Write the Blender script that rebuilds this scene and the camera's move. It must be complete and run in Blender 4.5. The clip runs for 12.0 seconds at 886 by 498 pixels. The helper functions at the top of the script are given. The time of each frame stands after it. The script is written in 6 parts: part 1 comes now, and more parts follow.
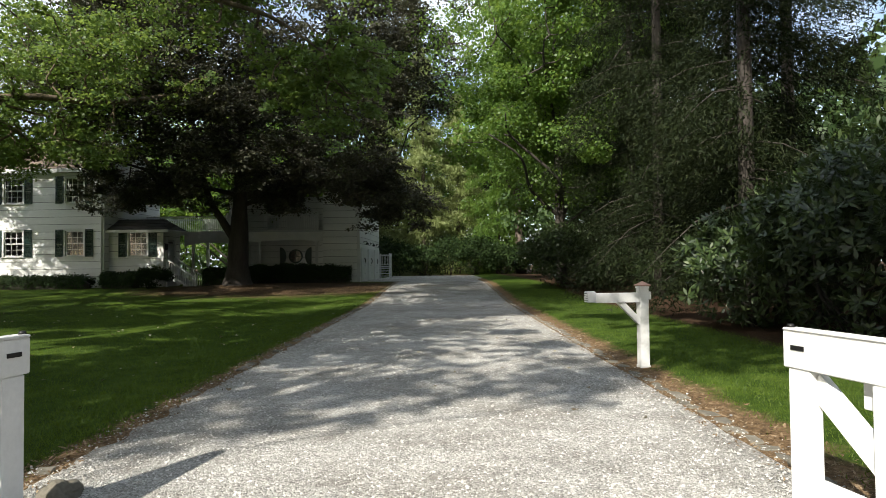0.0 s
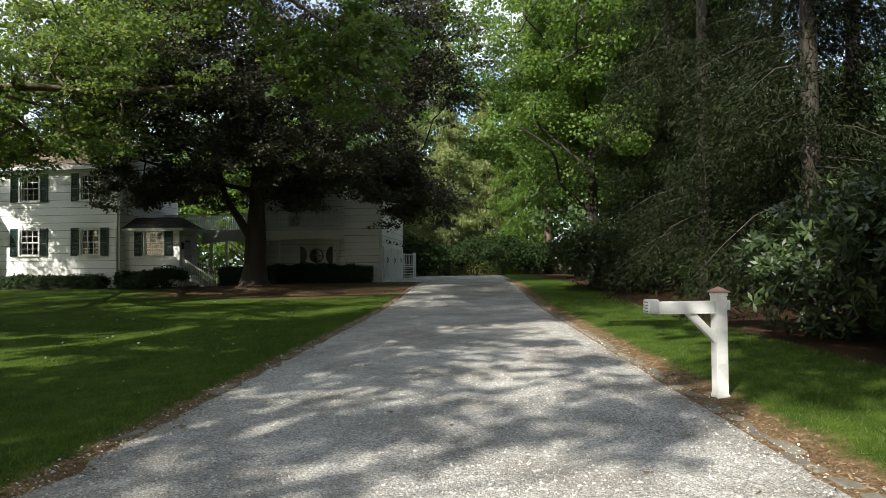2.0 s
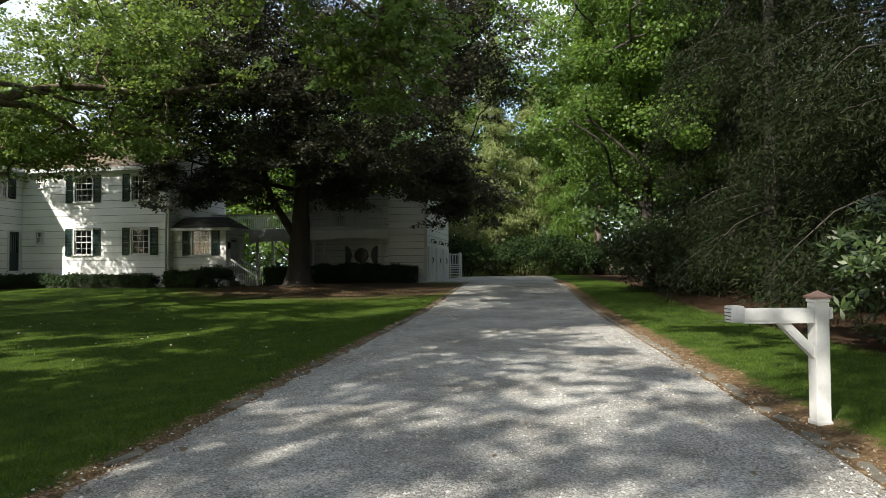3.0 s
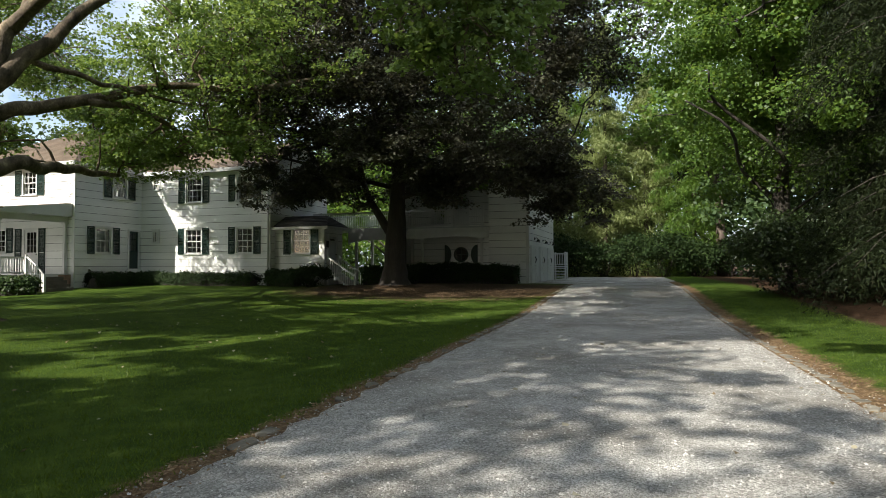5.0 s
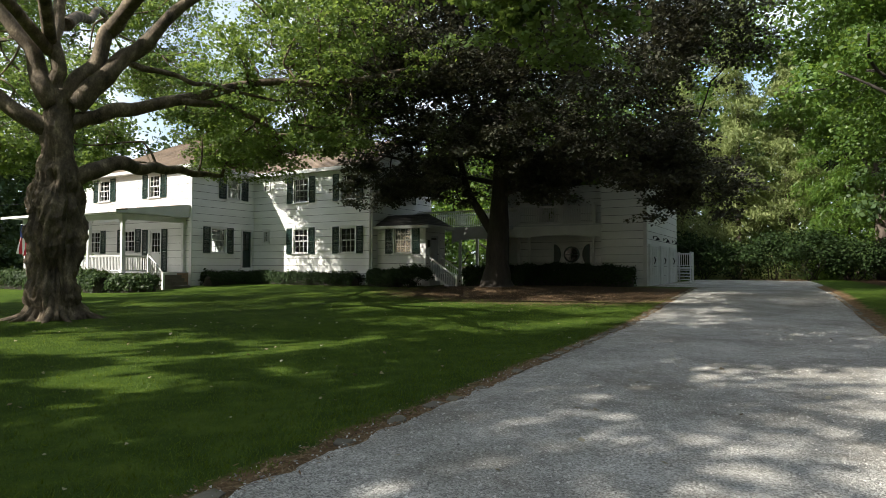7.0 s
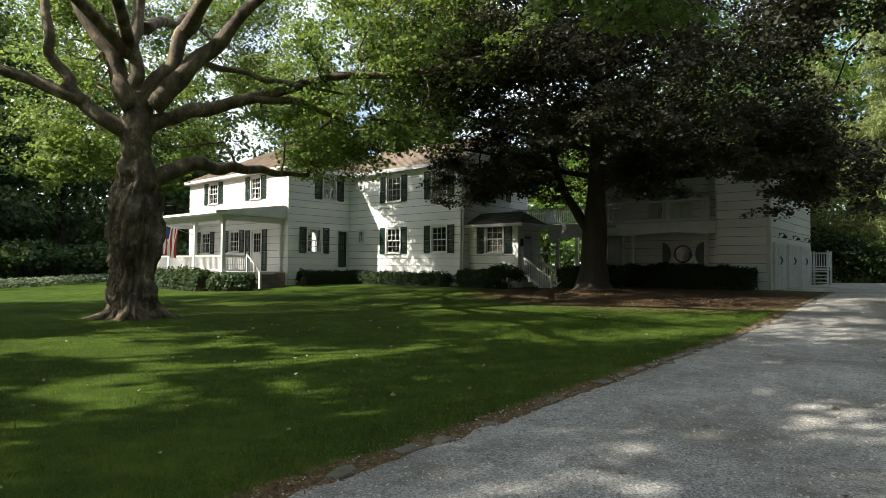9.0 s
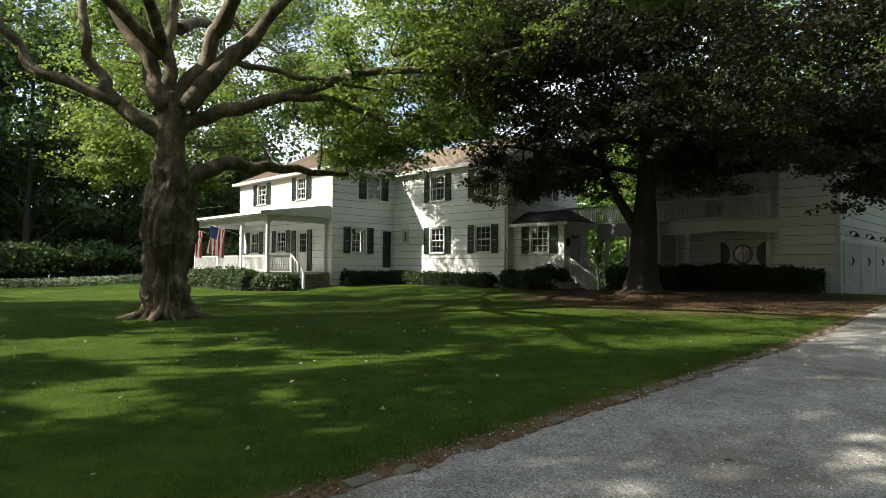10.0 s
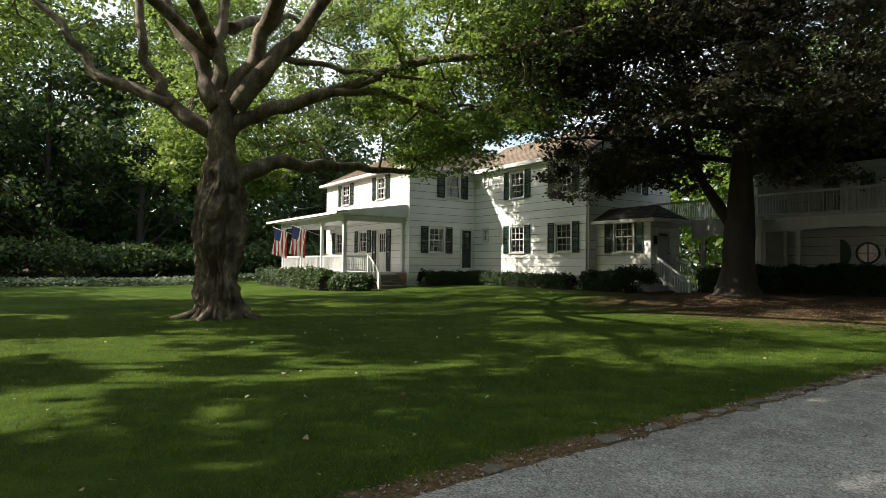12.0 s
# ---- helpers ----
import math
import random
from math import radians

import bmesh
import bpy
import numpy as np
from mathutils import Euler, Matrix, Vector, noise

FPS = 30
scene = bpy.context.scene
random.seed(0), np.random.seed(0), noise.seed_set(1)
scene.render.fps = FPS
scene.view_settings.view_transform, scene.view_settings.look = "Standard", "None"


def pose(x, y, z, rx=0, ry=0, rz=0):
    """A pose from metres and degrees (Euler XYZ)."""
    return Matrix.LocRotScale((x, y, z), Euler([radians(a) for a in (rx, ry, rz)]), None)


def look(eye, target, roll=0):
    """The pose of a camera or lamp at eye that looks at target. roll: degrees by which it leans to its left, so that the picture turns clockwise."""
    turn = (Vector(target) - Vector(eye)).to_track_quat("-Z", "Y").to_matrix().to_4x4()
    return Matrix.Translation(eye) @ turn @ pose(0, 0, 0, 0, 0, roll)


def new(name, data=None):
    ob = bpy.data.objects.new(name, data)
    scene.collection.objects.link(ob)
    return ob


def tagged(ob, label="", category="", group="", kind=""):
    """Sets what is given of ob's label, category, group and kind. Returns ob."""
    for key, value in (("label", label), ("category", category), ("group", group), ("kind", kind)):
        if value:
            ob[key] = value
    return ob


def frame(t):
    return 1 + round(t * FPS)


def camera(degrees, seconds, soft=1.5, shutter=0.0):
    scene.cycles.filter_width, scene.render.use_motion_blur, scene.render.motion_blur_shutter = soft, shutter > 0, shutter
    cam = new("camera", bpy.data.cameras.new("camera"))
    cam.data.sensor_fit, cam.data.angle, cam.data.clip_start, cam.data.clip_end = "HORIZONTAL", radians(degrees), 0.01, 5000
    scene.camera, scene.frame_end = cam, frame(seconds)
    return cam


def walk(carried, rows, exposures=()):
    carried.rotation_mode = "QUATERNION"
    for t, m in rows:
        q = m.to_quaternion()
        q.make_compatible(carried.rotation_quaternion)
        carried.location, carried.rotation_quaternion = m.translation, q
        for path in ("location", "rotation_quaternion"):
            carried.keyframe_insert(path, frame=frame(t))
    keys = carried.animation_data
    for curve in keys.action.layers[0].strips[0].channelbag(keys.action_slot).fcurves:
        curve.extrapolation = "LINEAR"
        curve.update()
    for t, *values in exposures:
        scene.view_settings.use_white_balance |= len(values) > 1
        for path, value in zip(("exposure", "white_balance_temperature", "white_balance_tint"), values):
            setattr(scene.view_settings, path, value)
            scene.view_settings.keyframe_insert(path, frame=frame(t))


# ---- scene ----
cam = camera(71.1, 12.0, 0.5)
METRES, EYE, TILT, LEAN, TURN = 11.0, 1.37, 0.0, 0.0, 0.0
ROWS = [
    (0.0, 0.0, 0.0, 0.0, 0.02, 1.52, 0.59),
    (0.5, 0.0021, 0.0377, -0.0, -0.02, 1.52, 0.59),
    (1.0, 0.0039, 0.075, 0.0006, 0.08, 1.49, 0.58),
    (1.5, 0.0057, 0.1135, 0.0007, 0.88, 1.5, 0.55),
    (2.0, 0.0063, 0.1515, 0.0007, 2.49, 1.51, 0.51),
    (2.5, 0.0065, 0.1903, 0.0002, 4.57, 1.54, 0.43),
    (3.0, 0.0067, 0.2287, -0.0004, 6.83, 1.57, 0.36),
    (5.0, 0.0124, 0.3888, -0.0002, 16.75, 1.58, 0.08),
    (5.5, 0.013, 0.4312, -0.0002, 19.61, 1.59, 0.01),
    (6.0, 0.0157, 0.4739, -0.0004, 22.37, 1.6, -0.07),
    (6.5, 0.0188, 0.5165, 0.0, 25.02, 1.59, -0.14),
    (7.0, 0.0221, 0.5599, 0.001, 27.74, 1.58, -0.23),
    (9.0, 0.0393, 0.729, 0.0034, 38.34, 1.51, -0.38),
    (9.5, 0.042, 0.7724, 0.0038, 40.93, 1.49, -0.45),
    (10.0, 0.043, 0.8167, 0.0043, 43.55, 1.49, -0.48),
    (10.5, 0.0447, 0.8623, 0.005, 46.05, 1.46, -0.5),
    (11.0, 0.0475, 0.9075, 0.0053, 48.46, 1.44, -0.5),
    (11.5, 0.0501, 0.9526, 0.0053, 50.94, 1.43, -0.53),
    (12.0, 0.0535, 0.998, 0.0056, 53.47, 1.42, -0.53),
]
walk(cam, [(t, pose(0, 0, EYE, TILT, LEAN, TURN) @ pose(METRES * x, METRES * y, METRES * z, 90 + pitch, roll, yaw)) for t, x, y, z, yaw, pitch, roll in ROWS], [(0.0, 0.88, 6650, 8), (5.0, 0.85, 6650, 8), (9.0, 1.03, 6750, 8), (12.0, 1.02, 7000, 8)])

# ---- light ----
SUN_TRAVEL = (0.54, 0.84)          # where the sunlight goes, seen from above
SUN_HEIGHT = 37.0                  # degrees
# sunny spots on the lawn between the shadows: x, y, half widths
SUNNY = ((-12.5, 12.3, 1.5, 2.4), (-7.7, 11.4, 0.9, 0.5), (-8.2, 14.9, 0.9, 0.2), (-6.5, 16.5, 0.6, 0.4), (-5.7, 14.6, 0.35, 0.3), (-11.3, 24.0, 1.1, 0.9), (-10.3, 25.6, 1.1, 1.0),
         (-5.2, 20.9, 0.5, 0.4), (-11.5, 15.7, 0.6, 0.4), (-10.6, 13.2, 0.6, 0.5), (-6.7, 11.0, 0.4, 0.4), (-20.2, 23.4, 2.2, 1.8), (-8.4, 26.6, 1.2, 0.5), (-6.2, 27.6, 1.0, 0.4), (-4.4, 28.6, 0.8, 0.4))
world = bpy.data.worlds.new("world")
scene.world = world
world.use_nodes = True
wn = world.node_tree.nodes
sky = wn.new("ShaderNodeTexSky")
sky.sky_type = "NISHITA"
sky.sun_disc = False
sky.sun_elevation = radians(SUN_HEIGHT)
sky.sun_rotation = radians(213)
sky.dust_density = 2.0
wn["Background"].inputs["Strength"].default_value = 0.135
# broken cloud over the whole sky
wl = world.node_tree.links
where = wn.new("ShaderNodeTexCoord")
cloud = wn.new("ShaderNodeTexNoise")
cloud.inputs["Scale"].default_value, cloud.inputs["Detail"].default_value, cloud.inputs["Roughness"].default_value = 3.2, 6.0, 0.6
wl.new(where.outputs["Generated"], cloud.inputs["Vector"])
cover = wn.new("ShaderNodeValToRGB")
cover.color_ramp.elements[0].position, cover.color_ramp.elements[1].position = 0.40, 0.60
wl.new(cloud.outputs["Fac"], cover.inputs[0])
both_skies = wn.new("ShaderNodeMix")
both_skies.data_type = "RGBA"
both_skies.inputs[7].default_value = (4.6, 5.1, 5.8, 1)
wl.new(cover.outputs[0], both_skies.inputs[0])
wl.new(sky.outputs[0], both_skies.inputs[6])
wl.new(both_skies.outputs[2], wn["Background"].inputs["Color"])
sun_data = bpy.data.lights.new("sun", "SUN")
sun_data.energy, sun_data.angle, sun_data.color = 5.0, radians(0.55), (1.0, 0.95, 0.87)
sun = new("sun", sun_data)
drop = math.tan(radians(SUN_HEIGHT)) * math.hypot(*SUN_TRAVEL)
sun.matrix_world = look((0, 0, 30), (SUN_TRAVEL[0], SUN_TRAVEL[1], 30 - drop))


# ---- materials ----
def material(name):
    m = bpy.data.materials.new(name)
    m.use_nodes = True
    return m, m.node_tree.nodes, m.node_tree.links, m.node_tree.nodes["Principled BSDF"]


def ramp_of(n, l, source, stops):
    r = n.new("ShaderNodeValToRGB")
    el = r.color_ramp.elements
    while len(el) < len(stops):
        el.new(0.5)
    for e, (p, c) in zip(el, stops):
        e.position, e.color = p, (*c, 1)
    l.new(source, r.inputs[0])
    return r.outputs[0]


def noise_of(n, l, scale, detail=4.0, rough=0.55, stretch=None):
    co = n.new("ShaderNodeNewGeometry").outputs["Position"]
    if stretch:
        mp = n.new("ShaderNodeMapping")
        mp.inputs["Scale"].default_value = stretch
        l.new(co, mp.inputs[0])
        co = mp.outputs[0]
    t = n.new("ShaderNodeTexNoise")
    t.inputs["Scale"].default_value, t.inputs["Detail"].default_value, t.inputs["Roughness"].default_value = scale, detail, rough
    l.new(co, t.inputs["Vector"])
    return t.outputs["Fac"]


def mixed(n, l, fac, a, b, mode="MIX"):
    x = n.new("ShaderNodeMix")
    x.data_type, x.blend_type = "RGBA", mode
    for key, v in ((0, fac), (6, a), (7, b)):
        if isinstance(v, (int, float)):
            x.inputs[key].default_value = v
        elif isinstance(v, tuple):
            x.inputs[key].default_value = (*v, 1)
        else:
            l.new(v, x.inputs[key])
    return x.outputs[2]


def maths(n, l, op, a, b=0.0):
    x = n.new("ShaderNodeMath")
    x.operation = op
    for key, v in ((0, a), (1, b)):
        if isinstance(v, (int, float)):
            x.inputs[key].default_value = v
        else:
            l.new(v, x.inputs[key])
    return x.outputs[0]


def bumped(n, l, p, height, strength, distance):
    b = n.new("ShaderNodeBump")
    b.inputs["Strength"].default_value, b.inputs["Distance"].default_value = strength, distance
    l.new(height, b.inputs["Height"])
    l.new(b.outputs[0], p.inputs["Normal"])


def plain(name, dark, light, big, fine, rough=0.6, bump=0.3, dist=0.01, metal=0.0, stretch=None, per_piece=0.0):
    """A surface of two tones that vary at two scales, with fine relief."""
    m, n, l, p = material(name)
    a, b = noise_of(n, l, big, 3, 0.5, stretch), noise_of(n, l, fine, 5, 0.65, stretch)
    both = maths(n, l, "ADD", maths(n, l, "MULTIPLY", a, 0.6), maths(n, l, "MULTIPLY", b, 0.4))
    c = ramp_of(n, l, both, [(0.3, dark), (0.7, light)])
    if per_piece:
        r = n.new("ShaderNodeObjectInfo").outputs["Random"]
        v = maths(n, l, "ADD", 1 - per_piece / 2, maths(n, l, "MULTIPLY", r, per_piece))
        h = n.new("ShaderNodeHueSaturation")
        l.new(v, h.inputs["Value"])
        l.new(c, h.inputs["Color"])
        c = h.outputs[0]
    l.new(c, p.inputs["Base Color"])
    p.inputs["Roughness"].default_value, p.inputs["Metallic"].default_value = rough, metal
    bumped(n, l, p, b, bump, dist)
    return m


def leafy(name, stops, through_colour, gloss=0.45, glow=0.4, patch=0.35, shine=0.35):
    """Leaves: each of its own tint, in patches, letting some light through."""
    m, n, l, p = material(name)
    r = n.new("ShaderNodeNewGeometry").outputs["Random Per Island"]
    a = noise_of(n, l, patch, 2, 0.5)
    f = maths(n, l, "ADD", maths(n, l, "MULTIPLY", r, 0.55), maths(n, l, "MULTIPLY", a, 0.45))
    c = ramp_of(n, l, f, stops)
    l.new(c, p.inputs["Base Color"])
    p.inputs["Roughness"].default_value = gloss
    p.inputs["Specular IOR Level"].default_value = shine
    t = n.new("ShaderNodeBsdfTranslucent")
    l.new(mixed(n, l, 0.5, c, through_colour, "MIX"), t.inputs["Color"])
    x = n.new("ShaderNodeMixShader")
    x.inputs[0].default_value = glow
    l.new(p.outputs[0], x.inputs[1])
    l.new(t.outputs[0], x.inputs[2])
    l.new(x.outputs[0], n["Material Output"].inputs["Surface"])
    return m


def bark_material(name, stops, big, fine, stretch, bump=0.8):
    m, n, l, p = material(name)
    a = noise_of(n, l, big, 4, 0.6, stretch)
    b = noise_of(n, l, fine, 6, 0.7, stretch)
    f = maths(n, l, "ADD", maths(n, l, "MULTIPLY", a, 0.65), maths(n, l, "MULTIPLY", b, 0.35))
    l.new(ramp_of(n, l, f, stops), p.inputs["Base Color"])
    p.inputs["Roughness"].default_value = 0.85
    bumped(n, l, p, f, bump, 0.07)
    return m


def ground_material():
    """Lawn, bare needle-strewn soil along the drive and under the dark maple, leaf litter in the woods."""
    m, n, l, p = material("lawn")
    pos = n.new("ShaderNodeNewGeometry").outputs["Position"]
    sep = n.new("ShaderNodeSeparateXYZ")
    l.new(pos, sep.inputs[0])
    x, y = sep.outputs[0], sep.outputs[1]
    big, mid, fine = noise_of(n, l, 0.35, 5, 0.65), noise_of(n, l, 2.5, 4, 0.6), noise_of(n, l, 38, 5, 0.75)
    f = maths(n, l, "ADD", maths(n, l, "MULTIPLY", big, 0.35), maths(n, l, "ADD", maths(n, l, "MULTIPLY", mid, 0.35), maths(n, l, "MULTIPLY", fine, 0.30)))
    grass = ramp_of(n, l, f, [(0.33, (0.019, 0.037, 0.0065)), (0.5, (0.048, 0.083, 0.012)), (0.66, (0.112, 0.158, 0.024))])
    soil_f = noise_of(n, l, 14, 5, 0.7)
    soil = ramp_of(n, l, soil_f, [(0.3, (0.085, 0.054, 0.029)), (0.55, (0.20, 0.132, 0.074)), (0.75, (0.33, 0.24, 0.145))])
    wob = maths(n, l, "MULTIPLY", maths(n, l, "SUBTRACT", mid, 0.5), 0.9)

    def band(value, low, high):
        r = n.new("ShaderNodeMapRange")
        r.interpolation_type = "SMOOTHSTEP"
        r.inputs[1].default_value, r.inputs[2].default_value = low, high
        l.new(value, r.inputs[0])
        return r.outputs[0]
    # strips of soil beside the edging, on both sides
    left = band(maths(n, l, "ADD", x, maths(n, l, "MULTIPLY", wob, 0.7)), -3.00, -2.82)
    right = band(maths(n, l, "SUBTRACT", maths(n, l, "MULTIPLY", wob, 0.7), x), -2.86, -2.62)
    # soil under the dark maple, towards the drive
    dx, dy = maths(n, l, "MULTIPLY", maths(n, l, "ADD", x, 8.0), 0.14), maths(n, l, "MULTIPLY", maths(n, l, "SUBTRACT", y, 31.6), 0.19)
    rr = maths(n, l, "ADD", maths(n, l, "MULTIPLY", dx, dx), maths(n, l, "MULTIPLY", dy, dy))
    bed = band(maths(n, l, "SUBTRACT", maths(n, l, "MULTIPLY", wob, 2.2), rr), -1.4, -0.6)
    # woods to the right, behind the shrubs, and far to the left
    wood_r = band(maths(n, l, "ADD", x, wob), 4.9, 5.5)
    wood_l = band(maths(n, l, "SUBTRACT", wob, x), 43.0, 46.0)
    wood = maths(n, l, "MAXIMUM", wood_r, wood_l)
    litter = ramp_of(n, l, soil_f, [(0.3, (0.025, 0.017, 0.011)), (0.6, (0.075, 0.045, 0.028)), (0.8, (0.15, 0.08, 0.05))])
    bare = maths(n, l, "MAXIMUM", maths(n, l, "MULTIPLY", left, right), bed)
    # darker soil colour for the bed under the maple
    dark_soil = ramp_of(n, l, soil_f, [(0.3, (0.034, 0.023, 0.014)), (0.55, (0.085, 0.057, 0.034)), (0.78, (0.19, 0.135, 0.085))])
    c = mixed(n, l, bare, grass, mixed(n, l, bed, soil, dark_soil))
    c = mixed(n, l, wood, c, litter)
    l.new(c, p.inputs["Base Color"])
    p.inputs["Roughness"].default_value = 0.9
    p.inputs["Specular IOR Level"].default_value = 0.06
    bumped(n, l, p, fine, 0.8, 0.04)
    return m


def gravel_material(name, loose):
    m, n, l, p = material(name)
    v = n.new("ShaderNodeTexVoronoi")
    v.inputs["Scale"].default_value = 88
    co = n.new("ShaderNodeNewGeometry")
    l.new(co.outputs["Position"], v.inputs["Vector"])
    big = noise_of(n, l, 0.9, 4, 0.6)
    if loose:
        tint = co.outputs["Random Per Island"]
    else:
        s = n.new("ShaderNodeSeparateColor")
        l.new(v.outputs["Color"], s.inputs[0])
        tint = s.outputs[0]
    f = maths(n, l, "ADD", maths(n, l, "MULTIPLY", tint, 0.55), maths(n, l, "MULTIPLY", big, 0.45))
    c = ramp_of(n, l, f, [(0.14, (0.115, 0.112, 0.105)), (0.42, (0.365, 0.353, 0.328)), (0.85, (0.74, 0.724, 0.685))])
    if not loose:
        c = mixed(n, l, ramp_of(n, l, noise_of(n, l, 0.5, 5, 0.7), [(0.42, (0, 0, 0)), (0.66, (0.7, 0.7, 0.7))]), c, (0.17, 0.15, 0.122))
        c = mixed(n, l, 1.0, c, ramp_of(n, l, noise_of(n, l, 6.0, 6, 0.75), [(0.30, (0.66, 0.65, 0.63)), (0.60, (1.0, 1.0, 1.0))]), "MULTIPLY")
    l.new(c, p.inputs["Base Color"])
    p.inputs["Roughness"].default_value = 0.9
    bumped(n, l, p, maths(n, l, "MULTIPLY", v.outputs["Distance"], -1.0), 1.0, 0.010)
    return m


def glass_material():
    m, n, l, p = material("window_glass")
    p.inputs["Base Color"].default_value = (0.86, 0.9, 0.9, 1)
    p.inputs["Roughness"].default_value = 0.02
    p.inputs["Transmission Weight"].default_value = 1.0
    return m


def dark_glass_material():
    m, n, l, p = material("dark_glass")
    p.inputs["Base Color"].default_value = (0.008, 0.010, 0.010, 1)
    p.inputs["Roughness"].default_value = 0.08
    return m


DARK_GLASS = dark_glass_material()
LAWN = ground_material()
GRAVEL, GRAVEL_LOOSE = gravel_material("gravel", False), gravel_material("loose_gravel", True)
SIDING = plain("white_clapboard", (0.66, 0.66, 0.645), (0.84, 0.84, 0.82), 0.8, 9, 0.55, 0.15, 0.004, stretch=(0.4, 0.4, 2.5), per_piece=0.10)
WHITE = plain("white_paint", (0.56, 0.56, 0.55), (0.74, 0.74, 0.73), 1.5, 30, 0.45, 0.08, 0.002)
SHUTTER = plain("dark_green_paint", (0.010, 0.026, 0.022), (0.022, 0.05, 0.044), 2, 25, 0.4, 0.1, 0.002)
GLASS = glass_material()
# opaque pane: the dark of a room behind is put into its colour
ROOF = plain("brown_shingle", (0.10, 0.075, 0.055), (0.24, 0.18, 0.13), 1.2, 18, 0.9, 0.6, 0.01)
ROOF_DARK = plain("dark_shingle", (0.03, 0.03, 0.03), (0.075, 0.07, 0.065), 1.2, 18, 0.9, 0.6, 0.01)
BRICK = plain("brick", (0.22, 0.12, 0.08), (0.42, 0.30, 0.22), 3, 30, 0.85, 0.5, 0.006)
METAL = plain("black_iron", (0.012, 0.012, 0.013), (0.03, 0.03, 0.03), 5, 60, 0.45, 0.2, 0.002, metal=0.6)
GREY_TRIM = plain("weathered_paint", (0.42, 0.43, 0.44), (0.58, 0.59, 0.60), 2, 20, 0.6, 0.15, 0.003)
STONE = plain("edging_stone", (0.085, 0.075, 0.055), (0.22, 0.20, 0.16), 2, 22, 0.9, 0.6, 0.01, per_piece=0.5)
# near-black wall backing: paints the shade in the slots between clapboards
GAP_SHADE = plain("board_gap_shade", (0.02, 0.02, 0.02), (0.05, 0.048, 0.045), 2, 20, 0.9, 0.3, 0.004)
STEP = plain("worn_stone_step", (0.085, 0.072, 0.058), (0.19, 0.165, 0.135), 2, 22, 0.9, 0.4, 0.006)
CURTAIN = plain("curtain_cloth", (0.55, 0.54, 0.50), (0.72, 0.71, 0.68), 3, 40, 0.9, 0.2, 0.004)
# dark tone with the rooms' shade put into it
DARK_ROOM = plain("room_shade", (0.10, 0.095, 0.09), (0.16, 0.15, 0.14), 1, 9, 0.9, 0.1, 0.004)
CAP = plain("brown_cap", (0.16, 0.09, 0.07), (0.30, 0.19, 0.15), 3, 30, 0.6, 0.2, 0.003)
PLANE_BARK = bark_material("plane_tree_bark", [(0.34, (0.028, 0.021, 0.014)), (0.45, (0.095, 0.071, 0.046)), (0.55, (0.160, 0.122, 0.080)), (0.66, (0.36, 0.285, 0.19))], 3.2, 24, (1, 1, 0.6), 1.0)
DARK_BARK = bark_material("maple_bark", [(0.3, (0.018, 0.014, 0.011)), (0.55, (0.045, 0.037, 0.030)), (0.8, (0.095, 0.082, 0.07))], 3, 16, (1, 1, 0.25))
PINE_BARK = bark_material("pine_bark", [(0.3, (0.035, 0.026, 0.02)), (0.55, (0.10, 0.075, 0.06)), (0.8, (0.24, 0.2, 0.17))], 3, 14, (1, 1, 0.3))
PLANE_LEAF = leafy("plane_leaf", [(0.15, (0.058, 0.098, 0.030)), (0.5, (0.098, 0.165, 0.048)), (0.85, (0.17, 0.24, 0.078))], (0.46, 0.60, 0.10), 0.45, 0.42)
MAPLE_LEAF = leafy("crimson_maple_leaf", [(0.15, (0.044, 0.041, 0.033)), (0.5, (0.064, 0.066, 0.047)), (0.85, (0.095, 0.102, 0.064))], (0.13, 0.12, 0.05), 0.5, 0.25, 0.35, 0.22)
GREEN_LEAF = leafy("green_leaf", [(0.15, (0.040, 0.085, 0.018)), (0.5, (0.080, 0.15, 0.030)), (0.85, (0.15, 0.235, 0.05))], (0.36, 0.50, 0.07), 0.45, 0.45)
WOOD_LEAF = leafy("woodland_leaf", [(0.15, (0.022, 0.045, 0.015)), (0.5, (0.046, 0.084, 0.030)), (0.85, (0.085, 0.135, 0.046))], (0.2, 0.28, 0.055), 0.55, 0.32)
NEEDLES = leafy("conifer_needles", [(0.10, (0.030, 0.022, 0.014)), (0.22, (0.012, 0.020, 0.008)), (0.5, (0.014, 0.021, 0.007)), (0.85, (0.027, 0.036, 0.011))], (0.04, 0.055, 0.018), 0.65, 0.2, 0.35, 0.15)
# lighter needle copy with the sunlight put into its colour
BRIGHT_NEEDLES = leafy("sun_toned_needles", [(0.15, (0.080, 0.115, 0.038)), (0.5, (0.18, 0.225, 0.078)), (0.85, (0.31, 0.34, 0.155))], (0.42, 0.48, 0.15), 0.55, 0.35)
RHODO_LEAF = leafy("rhododendron_leaf", [(0.15, (0.017, 0.030, 0.011)), (0.5, (0.035, 0.060, 0.020)), (0.85, (0.080, 0.110, 0.036))], (0.14, 0.20, 0.04), 0.36, 0.2, 0.6, 0.5)
HEDGE_LEAF = leafy("box_leaf", [(0.15, (0.010, 0.021, 0.007)), (0.5, (0.020, 0.039, 0.012)), (0.85, (0.04, 0.066, 0.018))], (0.08, 0.13, 0.02), 0.6, 0.15, 1.5, 0.15)
